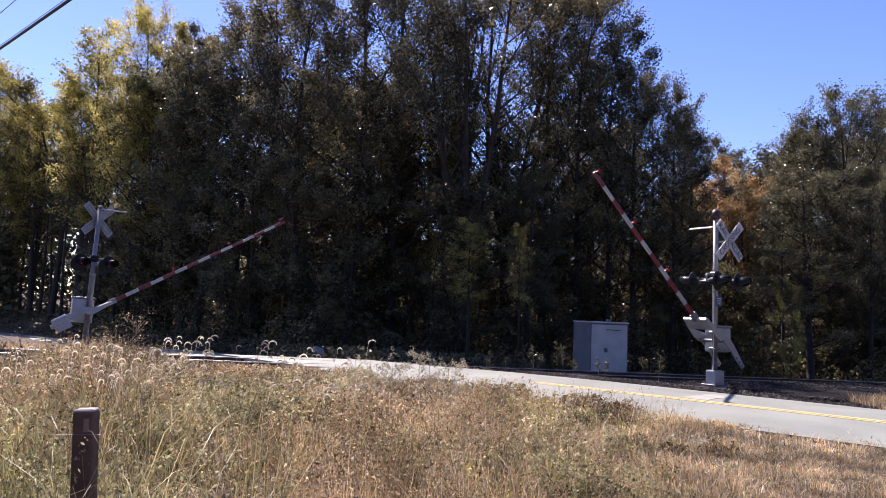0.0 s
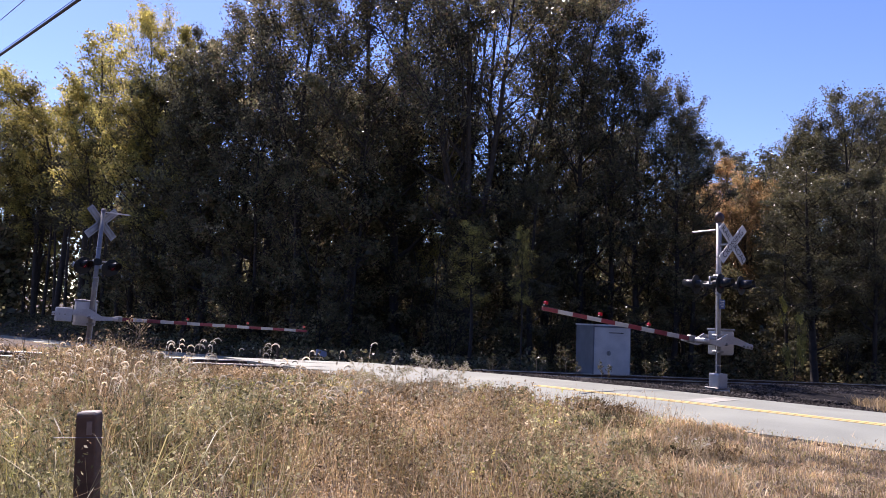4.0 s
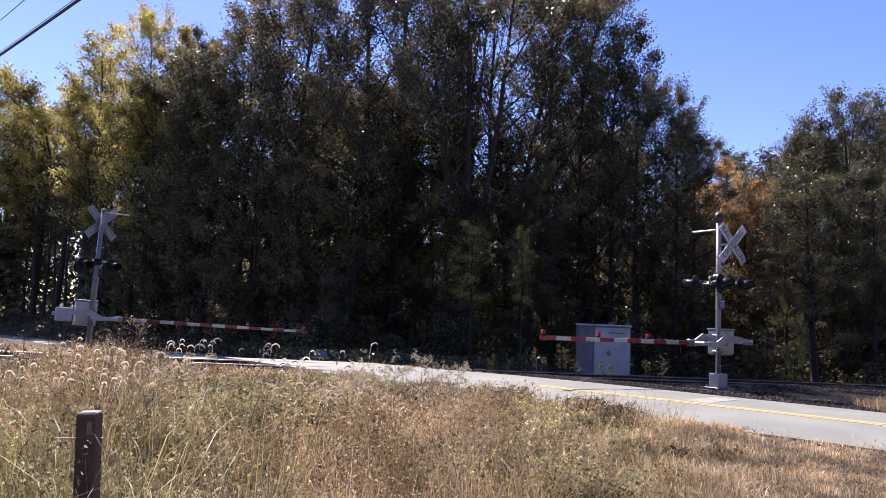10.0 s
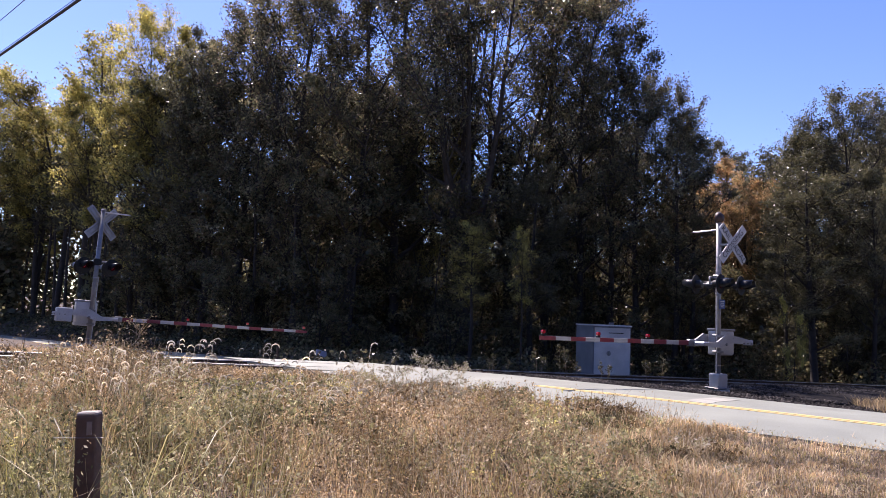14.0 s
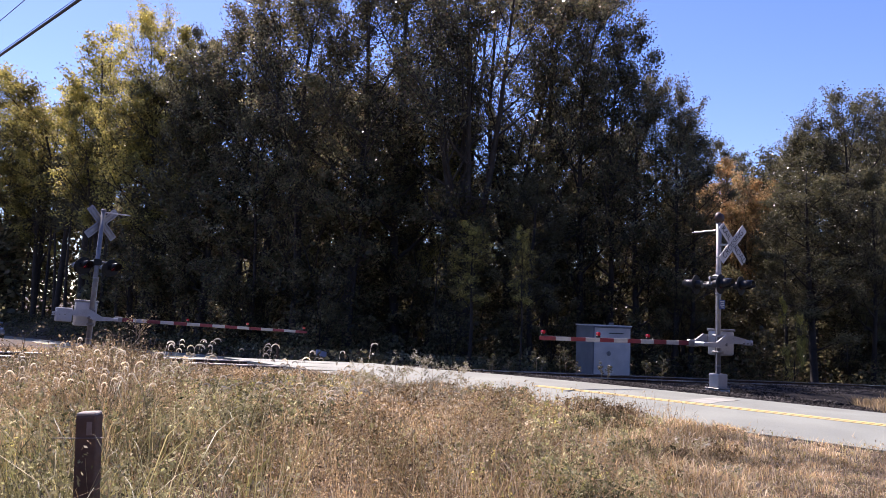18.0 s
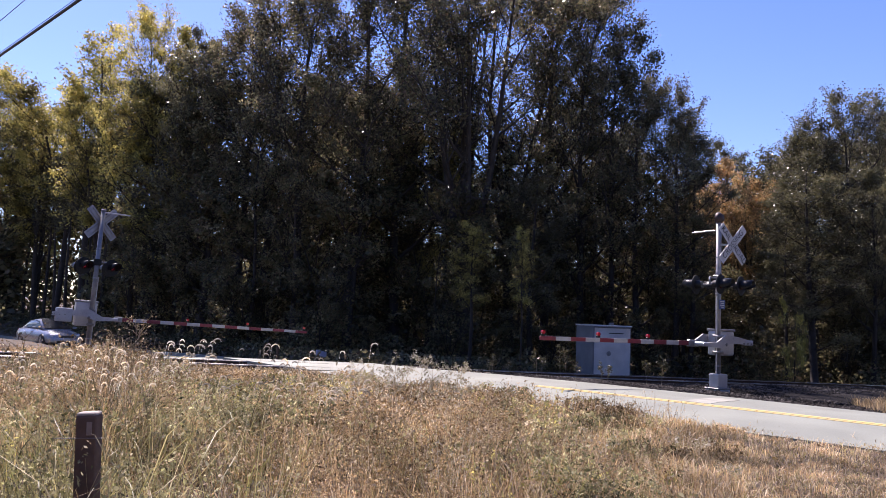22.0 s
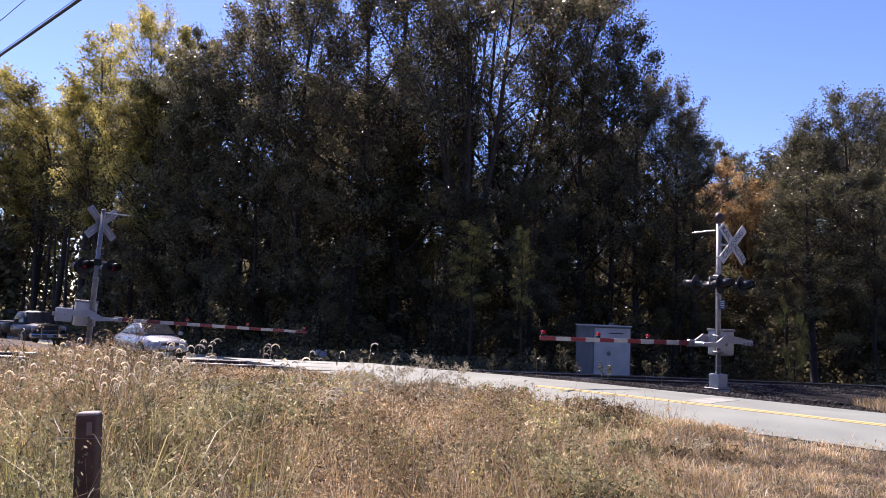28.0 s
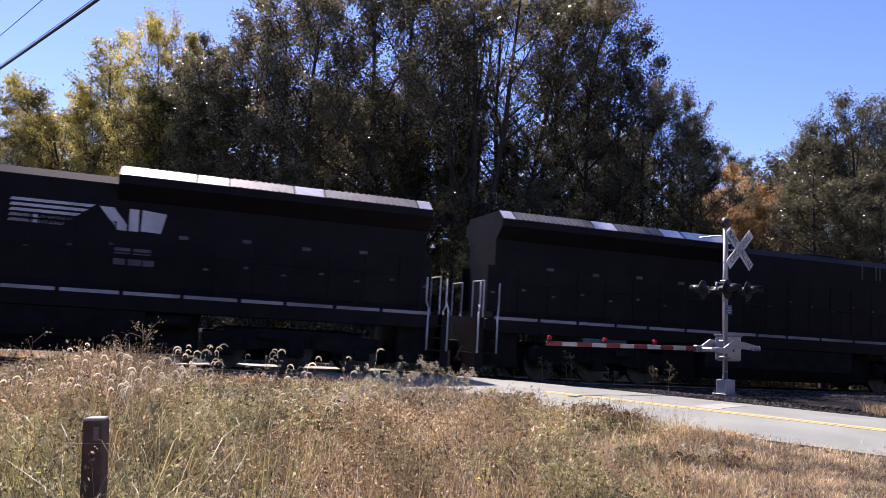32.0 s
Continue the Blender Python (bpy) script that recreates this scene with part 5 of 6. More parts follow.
def pickup():
    c = thing("pickup_truck", Matrix(), "dark four-wheel pickup truck waiting behind the sedan", "truck")
    S = [(0.0, 0.98, 0.55, 1.18), (0.8, 0.98, 0.52, 1.18), (1.2, 0.97, 0.52, 1.17), (2.0, 0.95, 0.54, 1.15), (2.55, 0.90, 0.56, 1.08), (2.75, 0.82, 0.58, 1.0)]
    part("body", loft([section(*s) for s in S]), M["dark_paint"], c, "dark cab and bonnet", True)
    part("bed", loft([section(x, 0.98, 0.58, 1.22, 0.95, -0.02) for x in (-2.75, -2.6, -1.4, -0.03)]), M["dark_paint"], c, "dark cargo bed", True)
    part("bed_rail", box((2.6, 1.84, 0.05), (-1.38, 0, 1.225), 0.01), M["plastic"], c)
    R = [(-0.05, 0.80, 1.14, 1.68), (0.15, 0.80, 1.14, 1.82), (0.75, 0.78, 1.14, 1.84), (1.05, 0.76, 1.13, 1.76), (1.62, 0.80, 1.1, 1.14)]
    part("roof", loft([section(x, w, a, b, 0.88, 0.02) for x, w, a, b in R]), M["dark_paint"], c, "", True)
    side_glass(c, "side_window", [(1.35, 1.22), (0.98, 1.70), (0.12, 1.74), (0.12, 1.22)], 0.80, 0.22)
    q = [Vector((1.64, -0.70, 1.18)), Vector((1.64, 0.70, 1.18)), Vector((1.08, 0.62, 1.76)), Vector((1.08, -0.62, 1.76))]
    up = Vector((0.03, 0, 0.02))
    part("windshield", loft([[p + up for p in q], [p - up * 0.3 for p in q]]), M["window"], c)
    part("rear_screen", box((0.02, 1.2, 0.40), (-0.07, 0, 1.45), 0.0), M["window"], c)
    g = part("grille", box((0.10, 1.05, 0.34), (2.74, 0, 0.93), 0.03), M["plastic"], c)
    bm = box((0.04, 1.12, 0.05), (2.79, 0, 1.10), 0.01)
    add_box(bm, (0.04, 1.12, 0.05), (2.79, 0, 0.76), 0.01)
    for y in (-0.55, 0.0, 0.55):
        add_box(bm, (0.04, 0.05, 0.36), (2.79, y, 0.93), 0.01)
    part("grille_surround", bm, M["chrome"], g, "chrome grille surround")
    part("bumper", box((0.22, 1.85, 0.22), (2.80, 0, 0.58), 0.05, None, 2), M["chrome"], c, "chrome front bumper")
    part("rear_bumper", box((0.18, 1.80, 0.18), (-2.82, 0, 0.58), 0.04), M["chrome"], c)
    part("plate", box((0.02, 0.3, 0.14), (2.92, 0, 0.58), 0.005), M["white_band"], c)
    bm = bmesh.new()
    for y in (-0.42, 0.42):
        add_rod(bm, (2.95, y, 0.45), (2.95, y, 1.15), 0.03, None, 10)
    add_rod(bm, (2.95, -0.42, 1.15), (2.95, 0.42, 1.15), 0.03, None, 10)
    add_rod(bm, (2.95, -0.42, 0.85), (2.95, 0.42, 0.85), 0.03, None, 10)
    part("brush_guard", bm, M["chrome"], c, "tubular brush guard")
    for s in (-1, 1):
        part("headlamp", box((0.14, 0.30, 0.26), (2.68, s * 0.70, 0.95), 0.04, None, 2), M["lamp_glass"], c)
        part("tail_lamp", box((0.06, 0.16, 0.36), (-2.76, s * 0.86, 0.95), 0.02), M["tail_red"], c)
        part("mirror", box((0.12, 0.22, 0.26), (1.20, s * 1.10, 1.28), 0.04, None, 2), M["plastic"], c)
        part("door_handle", box((0.16, 0.03, 0.04), (0.25, s * 0.985, 1.0), 0.01), M["chrome"], c)
        for x in (1.85, -1.75):
            part("wheel_arch", rod((x, s * 0.70, 0.46), (x, s * 0.985, 0.46), 0.48, None, 24), M["plastic"], c)
    wheels(c, (1.85, -1.75), 0.86, 0.40, 0.26)
    return c


def lane_pose(s, a):
    p = ROAD_O + ROAD_D * s + ROAD_A * (a + float(bend(s)))
    e = 1.2
    slope = float(bend(s + e) - bend(s - e)) / (2 * e)
    dz = float(road_z(s - e) - road_z(s + e)) / (2 * e)
    x = Vector((-ROAD_D.x - slope * ROAD_A.x, -ROAD_D.y - slope * ROAD_A.y, dz)).normalized()
    y = Vector((0, 0, 1)).cross(x).normalized()
    z = x.cross(y)
    h = float(road_z(s)) + 0.06 - abs(a) * 0.022
    return Matrix(((x.x, y.x, z.x, p.x), (x.y, y.y, z.y, p.y), (x.z, y.z, z.z, h), (0, 0, 0, 1)))


# ---- near things ----
def build_post():
    t = thing("wooden_post", pose(-1.795, 4.0, gz(-1.795, 4.0) - 0.022, -1.0, -3.0, 4), "short square weathered wooden post in the grass", "post")
    part("shaft", box((0.106, 0.106, 1.35), (0, 0, 0.37), 0.014, None, 2), M["wood_post"], t)
    part("top_face", box((0.098, 0.098, 0.02), (0, 0, 1.047), 0.006), M["end_grain"], t, "bleached end grain")
    part("tag", box((0.028, 0.006, 0.07), (0.022, -0.056, 0.975), 0.002), M["wood_tag"], t, "small weathered tag")
    part("fence_wire", rod((-0.16, -0.058, 0.93), (0.10, -0.058, 0.925), 0.002, None, 6), M["galv"], t)


def build_cables():
    for name, p, q, r, label in (("overhead_cable", (-10.04, 16.0, 6.985), (-6.586, 12.5, 6.851), 0.028, "thick black overhead cable"), ("overhead_wire", (-10.116, 16.0, 7.776), (-8.909, 14.8, 7.768), 0.008, "thin black overhead wire")):
        p, q = Vector(p), Vector(q)
        d = (q - p).normalized()
        a, b = p - d * 30, p + d * 45
        pts = [a.lerp(b, i / 24) + Vector((0, 0, 0.6 * (((i - 11) / 12) ** 2) - 0.02)) for i in range(25)]
        v, f = tubes([(pts, [r] * 25)], 8)
        ob = link(name, mesh_of(name, v, f), M["wire"])
        tagged(ob, label + " above the roadside", "cable")
        if r > 0.02:
            pts2 = [x + Vector((0, 0, 0.07)) for x in pts]
            v, f = tubes([(pts2, [0.006] * 25)], 6)
            link("carrier_wire", mesh_of("carrier_wire", v, f), M["wire"], ob)


def build_markers():
    p = thing("marker_post", pose(-5.86, 27.0, gz(-5.86, 27.0), 0, 2, 20), "short thin brown marker post beyond the road", "post")
    part("shaft", box((0.09, 0.05, 0.75), (0, 0, 0.32), 0.01), M["bell_brown"], p)
    q = thing("utility_cover", pose(-4.25, 27.0, gz(-4.25, 27.0), 0, 0, 25), "small tilted grey utility cover at the wood's edge", "utility cover")
    part("lid", box((0.40, 0.30, 0.05), (0, 0, 0.40), 0.015, Euler((0.75, 0.25, 0)).to_matrix()), M["alu_back"], q)
    part("stake", rod((0, 0.05, -0.05), (0, 0.02, 0.38), 0.025, None, 10), M["galv"], q)
# ---- grass and weeds ----
M["dry_blade"] = leafy("dry_grass_blade", [(0.62, 0.44, 0.24), (0.78, 0.59, 0.35), (0.40, 0.26, 0.14), (0.66, 0.50, 0.27), (0.30, 0.23, 0.10)], 0.38, 0.6, 0.25, 1.3)
M["verge_blade"] = leafy("verge_grass_blade", [(0.50, 0.39, 0.25), (0.64, 0.53, 0.37), (0.32, 0.23, 0.15), (0.36, 0.33, 0.15), (0.26, 0.19, 0.11)], 0.4, 0.6, 0.25, 1.3)
M["green_blade"] = leafy("green_grass_blade", [(0.20, 0.19, 0.065), (0.42, 0.36, 0.16), (0.12, 0.122, 0.045), (0.50, 0.41, 0.20)], 0.42, 0.45, 0.4, 1.3)
M["brown_weed"] = leafy("brown_weed", [(0.39, 0.26, 0.13), (0.62, 0.46, 0.26), (0.16, 0.10, 0.06), (0.90, 0.76, 0.52), (0.10, 0.062, 0.038), (0.32, 0.22, 0.09), (0.68, 0.50, 0.27)], 0.44, 0.8, 0.08, 1.3)
M["green_weed"] = leafy("green_weed", [(0.24, 0.25, 0.10), (0.42, 0.39, 0.18), (0.10, 0.105, 0.05), (0.66, 0.60, 0.34), (0.07, 0.072, 0.036)], 0.44, 0.6, 0.14, 1.3)
M["seed_head"] = leafy("foxtail_bristle", [(0.80, 0.74, 0.61), (0.88, 0.82, 0.69), (0.70, 0.62, 0.49)], 0.8, 0.6, 0.25)
M["pale_flower"] = leafy("pale_seed_fluff", [(0.55, 0.50, 0.40), (0.66, 0.60, 0.48), (0.40, 0.36, 0.22), (0.24, 0.25, 0.10)], 0.5, 0.6, 0.2)
M["gold_weed"] = leafy("goldenrod_leaf", [(0.48, 0.42, 0.12), (0.60, 0.50, 0.16), (0.30, 0.31, 0.11), (0.16, 0.17, 0.06)], 0.5, 0.55, 0.25, 1.3)
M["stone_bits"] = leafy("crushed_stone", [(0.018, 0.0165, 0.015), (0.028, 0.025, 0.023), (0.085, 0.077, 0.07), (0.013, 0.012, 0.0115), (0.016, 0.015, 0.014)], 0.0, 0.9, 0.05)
M["litter"] = leafy("fallen_leaf", [(0.30, 0.17, 0.08), (0.40, 0.26, 0.13), (0.22, 0.12, 0.06), (0.48, 0.36, 0.2)], 0.25, 0.6, 0.25)


def poly_mesh(name, verts, loops, sizes):
    me = bpy.data.meshes.new(name)
    me.vertices.add(len(verts))
    me.vertices.foreach_set("co", np.ascontiguousarray(verts, dtype=np.float32).ravel())
    me.loops.add(len(loops))
    me.loops.foreach_set("vertex_index", np.asarray(loops, dtype=np.int32))
    me.polygons.add(len(sizes))
    me.polygons.foreach_set("loop_start", np.concatenate([[0], np.cumsum(sizes)[:-1]]).astype(np.int32))
    me.update(calc_edges=True)
    return me


def blade_mesh(name, rng, base, height, width, lean):
    """Tapered bent blades: two at the foot, two in the middle, one at the tip."""
    n = len(base)
    az = rng.uniform(0, 2 * np.pi, n)
    side = np.stack([np.cos(az), np.sin(az), np.zeros(n)], 1)
    la = rng.uniform(0, 2 * np.pi, n)
    off = np.stack([np.cos(la), np.sin(la), np.zeros(n)], 1) * (height * lean * rng.uniform(0.2, 1.0, n))[:, None]
    up = np.zeros((n, 3))
    up[:, 2] = height
    w = (side * width[:, None]) / 2
    mid = base + up * 0.58 + off * 0.35
    tip = base + up * (1 - 0.25 * lean * rng.random((n, 1))) + off
    v = np.stack([base - w, base + w, mid - w * 0.8, mid + w * 0.8, tip], 1).reshape(-1, 3)
    i = np.arange(n)[:, None] * 5
    loops = np.concatenate([i + np.array([[0, 1, 3, 2]]), i + np.array([[2, 3, 4]])], 1).ravel()
    return poly_mesh(name, v, loops, np.tile([4, 3], n))


def tall_share(x, y):
    """1 in the high weeds, 0 on the mown verge."""
    return 1 - step(x - (2.2 + (y - 5.5) * 0.36), -2.6, 0.7)


def verge_points(rng, n, d0=2.4, d1=21.0, k0=-0.72, k1=0.75):
    d = np.sqrt(rng.uniform(d0 * d0, d1 * d1, n))
    k = rng.uniform(k0, k1, n)
    x, y = k * d, d
    s, a = road_sa(x, y)
    u, v = track_uv(x, y)
    keep = (a < -2.98 - 0.15 * np.sin(s * 3.1) - 0.1 * np.sin(s * 7.7)) & (v - MID < -2.5)
    return x[keep], y[keep]


def patchy(x, y, f, seed):
    return 0.5 + 0.25 * (np.sin(x * f + seed) + np.sin(y * f * 1.3 + seed * 2 + 1.7 * np.sin(x * f * 0.6))) 


def weed_height(x, y):
    s, a = road_sa(x, y)
    t = tall_share(x, y)
    edge = 0.5 + 0.5 * step(-a - 3.2, 0.2, 2.6)
    left = step(-x / np.maximum(y, 1), 0.05, 0.45)
    rise = 0.62 * np.exp(-((x / np.maximum(y, 1) + 0.45) / 0.09) ** 2) * step(y, 5.0, 7.0)
    return (0.8 + 0.4 * patchy(x, y, 2.2, 6.0)) * (0.11 + t * (0.56 + 0.10 * left) * np.clip(1.5 - 0.075 * y, 0.4, 1.1) + rise) * (edge * t + (1 - t))


def sight_cap(x, y):
    """The weeds thin out with height towards the track."""
    return np.maximum(1.62 - (0.077 + 0.005 * step(-x / np.maximum(y, 1), 0.15, 0.5)) * y - ground_z(x, y), 0.12) + 0.33 * np.exp(-((x / np.maximum(y, 1) + 0.45) / 0.08) ** 2)


def openness(x, y):
    """Gaps between the tussocks round the post, where shade lies."""
    near = step(-x / np.maximum(y, 1), 0.08, 0.24) * (1 - step(y, 5.5, 7.5))
    return 1 - 0.9 * near * (1 - step(patchy(x, y, 8.5, 5.0), 0.42, 0.58))


def clumps(rng, n, per, jitter, where):
    """Points in tussocks: places, the way outwards from each tussock's heart, and the tussock's vigour."""
    x, y = verge_points(rng, n // per)
    keep = rng.random(len(x)) < where(x, y) * openness(x, y)
    x, y = np.repeat(x[keep], per), np.repeat(y[keep], per)
    g = rng.normal(size=(len(x), 2)) * jitter
    size = np.repeat(rng.uniform(0.45, 1.3, len(x) // per), per)
    return x + g[:, 0], y + g[:, 1], g / jitter, size


def grass_stuff(name, label, seed, n, material, scale, width, lean, where, per=14, jitter=0.05, curved=False):
    """Blades in tussocks; curved ones bend in three steps."""
    rng = np.random.default_rng(seed)
    x, y, g, size = clumps(rng, n, per, jitter, where)
    m = len(x)
    h = weed_height(x, y) * scale * size * rng.uniform(0.55, 1.1, m)
    h = np.minimum(h, sight_cap(x, y) * rng.uniform(0.7, 1.03, m))
    base = np.stack([x, y, ground_z(x, y) - 0.01], 1)
    w = width * rng.uniform(0.6, 1.3, m) * (0.6 + y / 14)
    az = np.arctan2(g[:, 1], g[:, 0]) + rng.normal(size=m) * 0.7
    k = (lean * rng.uniform(0.15, 1.0, m) * np.clip(np.hypot(g[:, 0], g[:, 1]), 0.3, 1.6) * 0.8 * h)[:, None]
    off = np.stack([np.cos(az), np.sin(az), np.zeros(m)], 1) * k
    turn = rng.uniform(0, 2 * np.pi, m)
    side = np.stack([np.cos(turn), np.sin(turn), np.zeros(m)], 1) * w[:, None] / 2
    up = np.zeros((m, 3))
    up[:, 2] = h
    mid = base + up * 0.6 + off * 0.3
    tip = base + up * (1 - 0.35 * rng.random((m, 1)) * lean) + off
    rows = [base - side, base + side, mid - side * 0.8, mid + side * 0.8]
    if curved:
        for f in (0.72, 0.88):
            p = (1 - f) ** 2 * base + 2 * f * (1 - f) * (base + up * 0.95 + off * 0.12) + f * f * tip
            rows += [p - side * (1.35 - f), p + side * (1.35 - f)]
        q = 0.4 ** 2 * base + 0.48 * (base + up * 0.95 + off * 0.12) + 0.36 * tip
        q = q - 0.1 * (q - base)
        rows[2], rows[3] = q - side * 0.9, q + side * 0.9
    k = len(rows)
    v = np.stack(rows + [tip], 1).reshape(-1, 3)
    i = np.arange(m)[:, None] * (k + 1)
    strips = [i + np.array([[j, j + 1, j + 3, j + 2]]) for j in range(0, k - 2, 2)]
    loops = np.concatenate(strips + [i + np.array([[k - 2, k - 1, k]])], 1).ravel()
    tagged(link(name, poly_mesh(name, v, loops, np.tile([4] * len(strips) + [3], m)), material), label, "grass", "", "stuff")


def tufted(name, label, seed, n, material, scale, leaves, leaf, where, top=0.35, spread=0.10, per=6, jitter=0.05):
    """Wiry stems in tussocks, with small leaves or seed tufts along the upper part."""
    rng = np.random.default_rng(seed)
    x, y, g, size = clumps(rng, n, per, jitter, where)
    m = len(x)
    h = weed_height(x, y) * scale * size * rng.uniform(0.75, 1.1, m)
    h = np.minimum(h, sight_cap(x, y) * rng.uniform(0.7, 1.06, m))
    base = np.stack([x, y, ground_z(x, y) - 0.01], 1)
    drift = g * 0.13 + rng.normal(size=(m, 2)) * 0.06
    # each stem carries a few tufts; the leaves crowd round them
    tufts = 4
    pick = rng.integers(0, tufts, (m, leaves))
    f = np.take_along_axis(top + (1 - top) * rng.random((m, tufts)) ** 0.7, pick, 1)
    c = np.empty((m, leaves, 3))
    for k in range(2):
        out = rng.normal(size=(m, tufts)) * spread * h[:, None]
        c[:, :, k] = base[:, None, k] + drift[:, None, k] * f * h[:, None] * 2 + np.take_along_axis(out, pick, 1) + rng.normal(size=(m, leaves)) * leaf * 0.55
    c[:, :, 2] = base[:, None, 2] + f * h[:, None] + rng.normal(size=(m, leaves)) * leaf * 0.6
    near = np.clip(0.25 + y / 11, 0.45, 1.5)[:, None, None]
    c = c.reshape(-1, 3)
    lv = leaf_cards(rng, c, leaf, leaf * 0.5, 0.3, 1.0)
    lv = c[:, None, :] + (lv - c[:, None, :]) * np.repeat(near, leaves, 0).reshape(-1, 1, 1)
    az = rng.uniform(0, np.pi, m)
    sd = np.stack([np.cos(az), np.sin(az), np.zeros(m)], 1) * (0.0016 * (0.6 + y / 12))[:, None]
    tp = base + np.stack([drift[:, 0] * h * 2, drift[:, 1] * h * 2, h * 0.97], 1)
    st = np.stack([base - sd, base + sd, tp + sd * 0.6, tp - sd * 0.6], 1)
    tagged(link(name, quads(name, np.concatenate([st, lv])), material), label, "weeds", "", "stuff")


def foxtails(rng, spots):
    """Bowed bristly heads on thin stems, as quads."""
    out = []
    for x, y, top, length in spots:
        g = gz(x, y)
        az = rng.uniform(0, 2 * math.pi)
        if rng.random() < 0.75:
            az = rng.uniform(-0.7, 0.7)
        d = np.array([math.cos(az), math.sin(az) * 0.6, 0])
        p0 = np.array([x, y, g])
        neck = np.array([x, y, top]) + d * 0.02
        sd = np.array([0.0016, 0.0005, 0])
        foot = neck + (p0 - d * 0.12 - neck) * 0.1
        out.append([foot - sd * 0.3, foot + sd * 0.3, neck + sd * 0.4, neck - sd * 0.4])
        pts, ang = [neck], rng.uniform(0.9, 1.3)
        seg = length / 7
        for i in range(7):
            pts.append(pts[-1] + seg * (d * math.cos(ang) + np.array([0, 0, math.sin(ang)])))
            ang -= rng.uniform(0.28, 0.5)
        for i in range(7):
            a, b = pts[i], pts[i + 1]
            t = (b - a) / np.linalg.norm(b - a)
            r = 0.0066 * math.sin((i + 0.8) / 7.6 * math.pi) ** 0.6
            for k in range(4):
                q = rng.normal(size=3)
                q -= t * (q @ t)
                q /= np.linalg.norm(q)
                out.append([a - q * r, a + q * r, b + q * r, b - q * r])
            for k in range(9):
                q = rng.normal(size=3)
                q -= t * (q @ t)
                q = q / np.linalg.norm(q) * 0.75 + t * 0.5
                c = a + (b - a) * rng.random()
                w = np.cross(q, t)
                w = w / np.linalg.norm(w) * 0.0011
                e = c + q * (r + 0.0062)
                out.append([c - w, c + w, e + w * 0.3, e - w * 0.3])
    return np.array(out)


def weed_plant(name, label, seed, x, y, h, leaf, n, material, spread=0.3, branches=9, puff=0.0):
    """One tall branching weed: stem, branches with leaves or, where puff is given, seed tufts of that radius."""
    rnd, rng = random.Random(seed), np.random.default_rng(seed)
    g = gz(x, y)
    t = thing(name, pose(x, y, g - 0.01, 0, 0, rnd.uniform(0, 360)), label, "weed", "tall weeds")
    top = Vector((rnd.uniform(-0.1, 0.1), rnd.uniform(-0.1, 0.1), h))
    v, f = tubes([([Vector((0, 0, 0)), top * 0.5 + Vector((0.02, 0.01, 0)), top], [0.006, 0.0045, 0.002])], 5)
    link("stem", mesh_of("stem", v, f), M["brown_weed"], t)
    cen = []
    for i in range(branches):
        f = rnd.uniform(0.35, 0.97)
        a = top * f
        az = rnd.uniform(0, 6.3)
        ln = h * spread * (1.15 - f) * rnd.uniform(0.7, 1.3) + 0.05
        e = a + Vector((math.cos(az) * ln, math.sin(az) * ln, ln * rnd.uniform(0.4, 1.1)))
        v, f = tubes([([a, (a + e) / 2 + Vector((0, 0, 0.02)), e], [0.003, 0.0024, 0.0012])], 5)
        link("branch", mesh_of("branch", v, f), M["brown_weed"], t)
        if puff:
            for k in range(5):
                q = a.lerp(e, rnd.uniform(0.45, 1.05)) + Vector((rnd.gauss(0, 0.025), rnd.gauss(0, 0.025), rnd.gauss(0, 0.02)))
                for j in range(n // branches // 5):
                    cen.append(tuple(q + Vector((rnd.gauss(0, puff), rnd.gauss(0, puff), rnd.gauss(0, puff)))))
        else:
            for k in range(n // branches):
                q = a.lerp(e, rnd.uniform(0.2, 1.05))
                cen.append(tuple(q + Vector((rnd.gauss(0, 0.015), rnd.gauss(0, 0.015), rnd.gauss(0, 0.02)))))
    ob = link("foliage", quads("foliage", leaf_cards(rng, np.array(cen), leaf, leaf * (0.6 if puff else 0.35))), material, t)
    tagged(ob, kind="stuff")


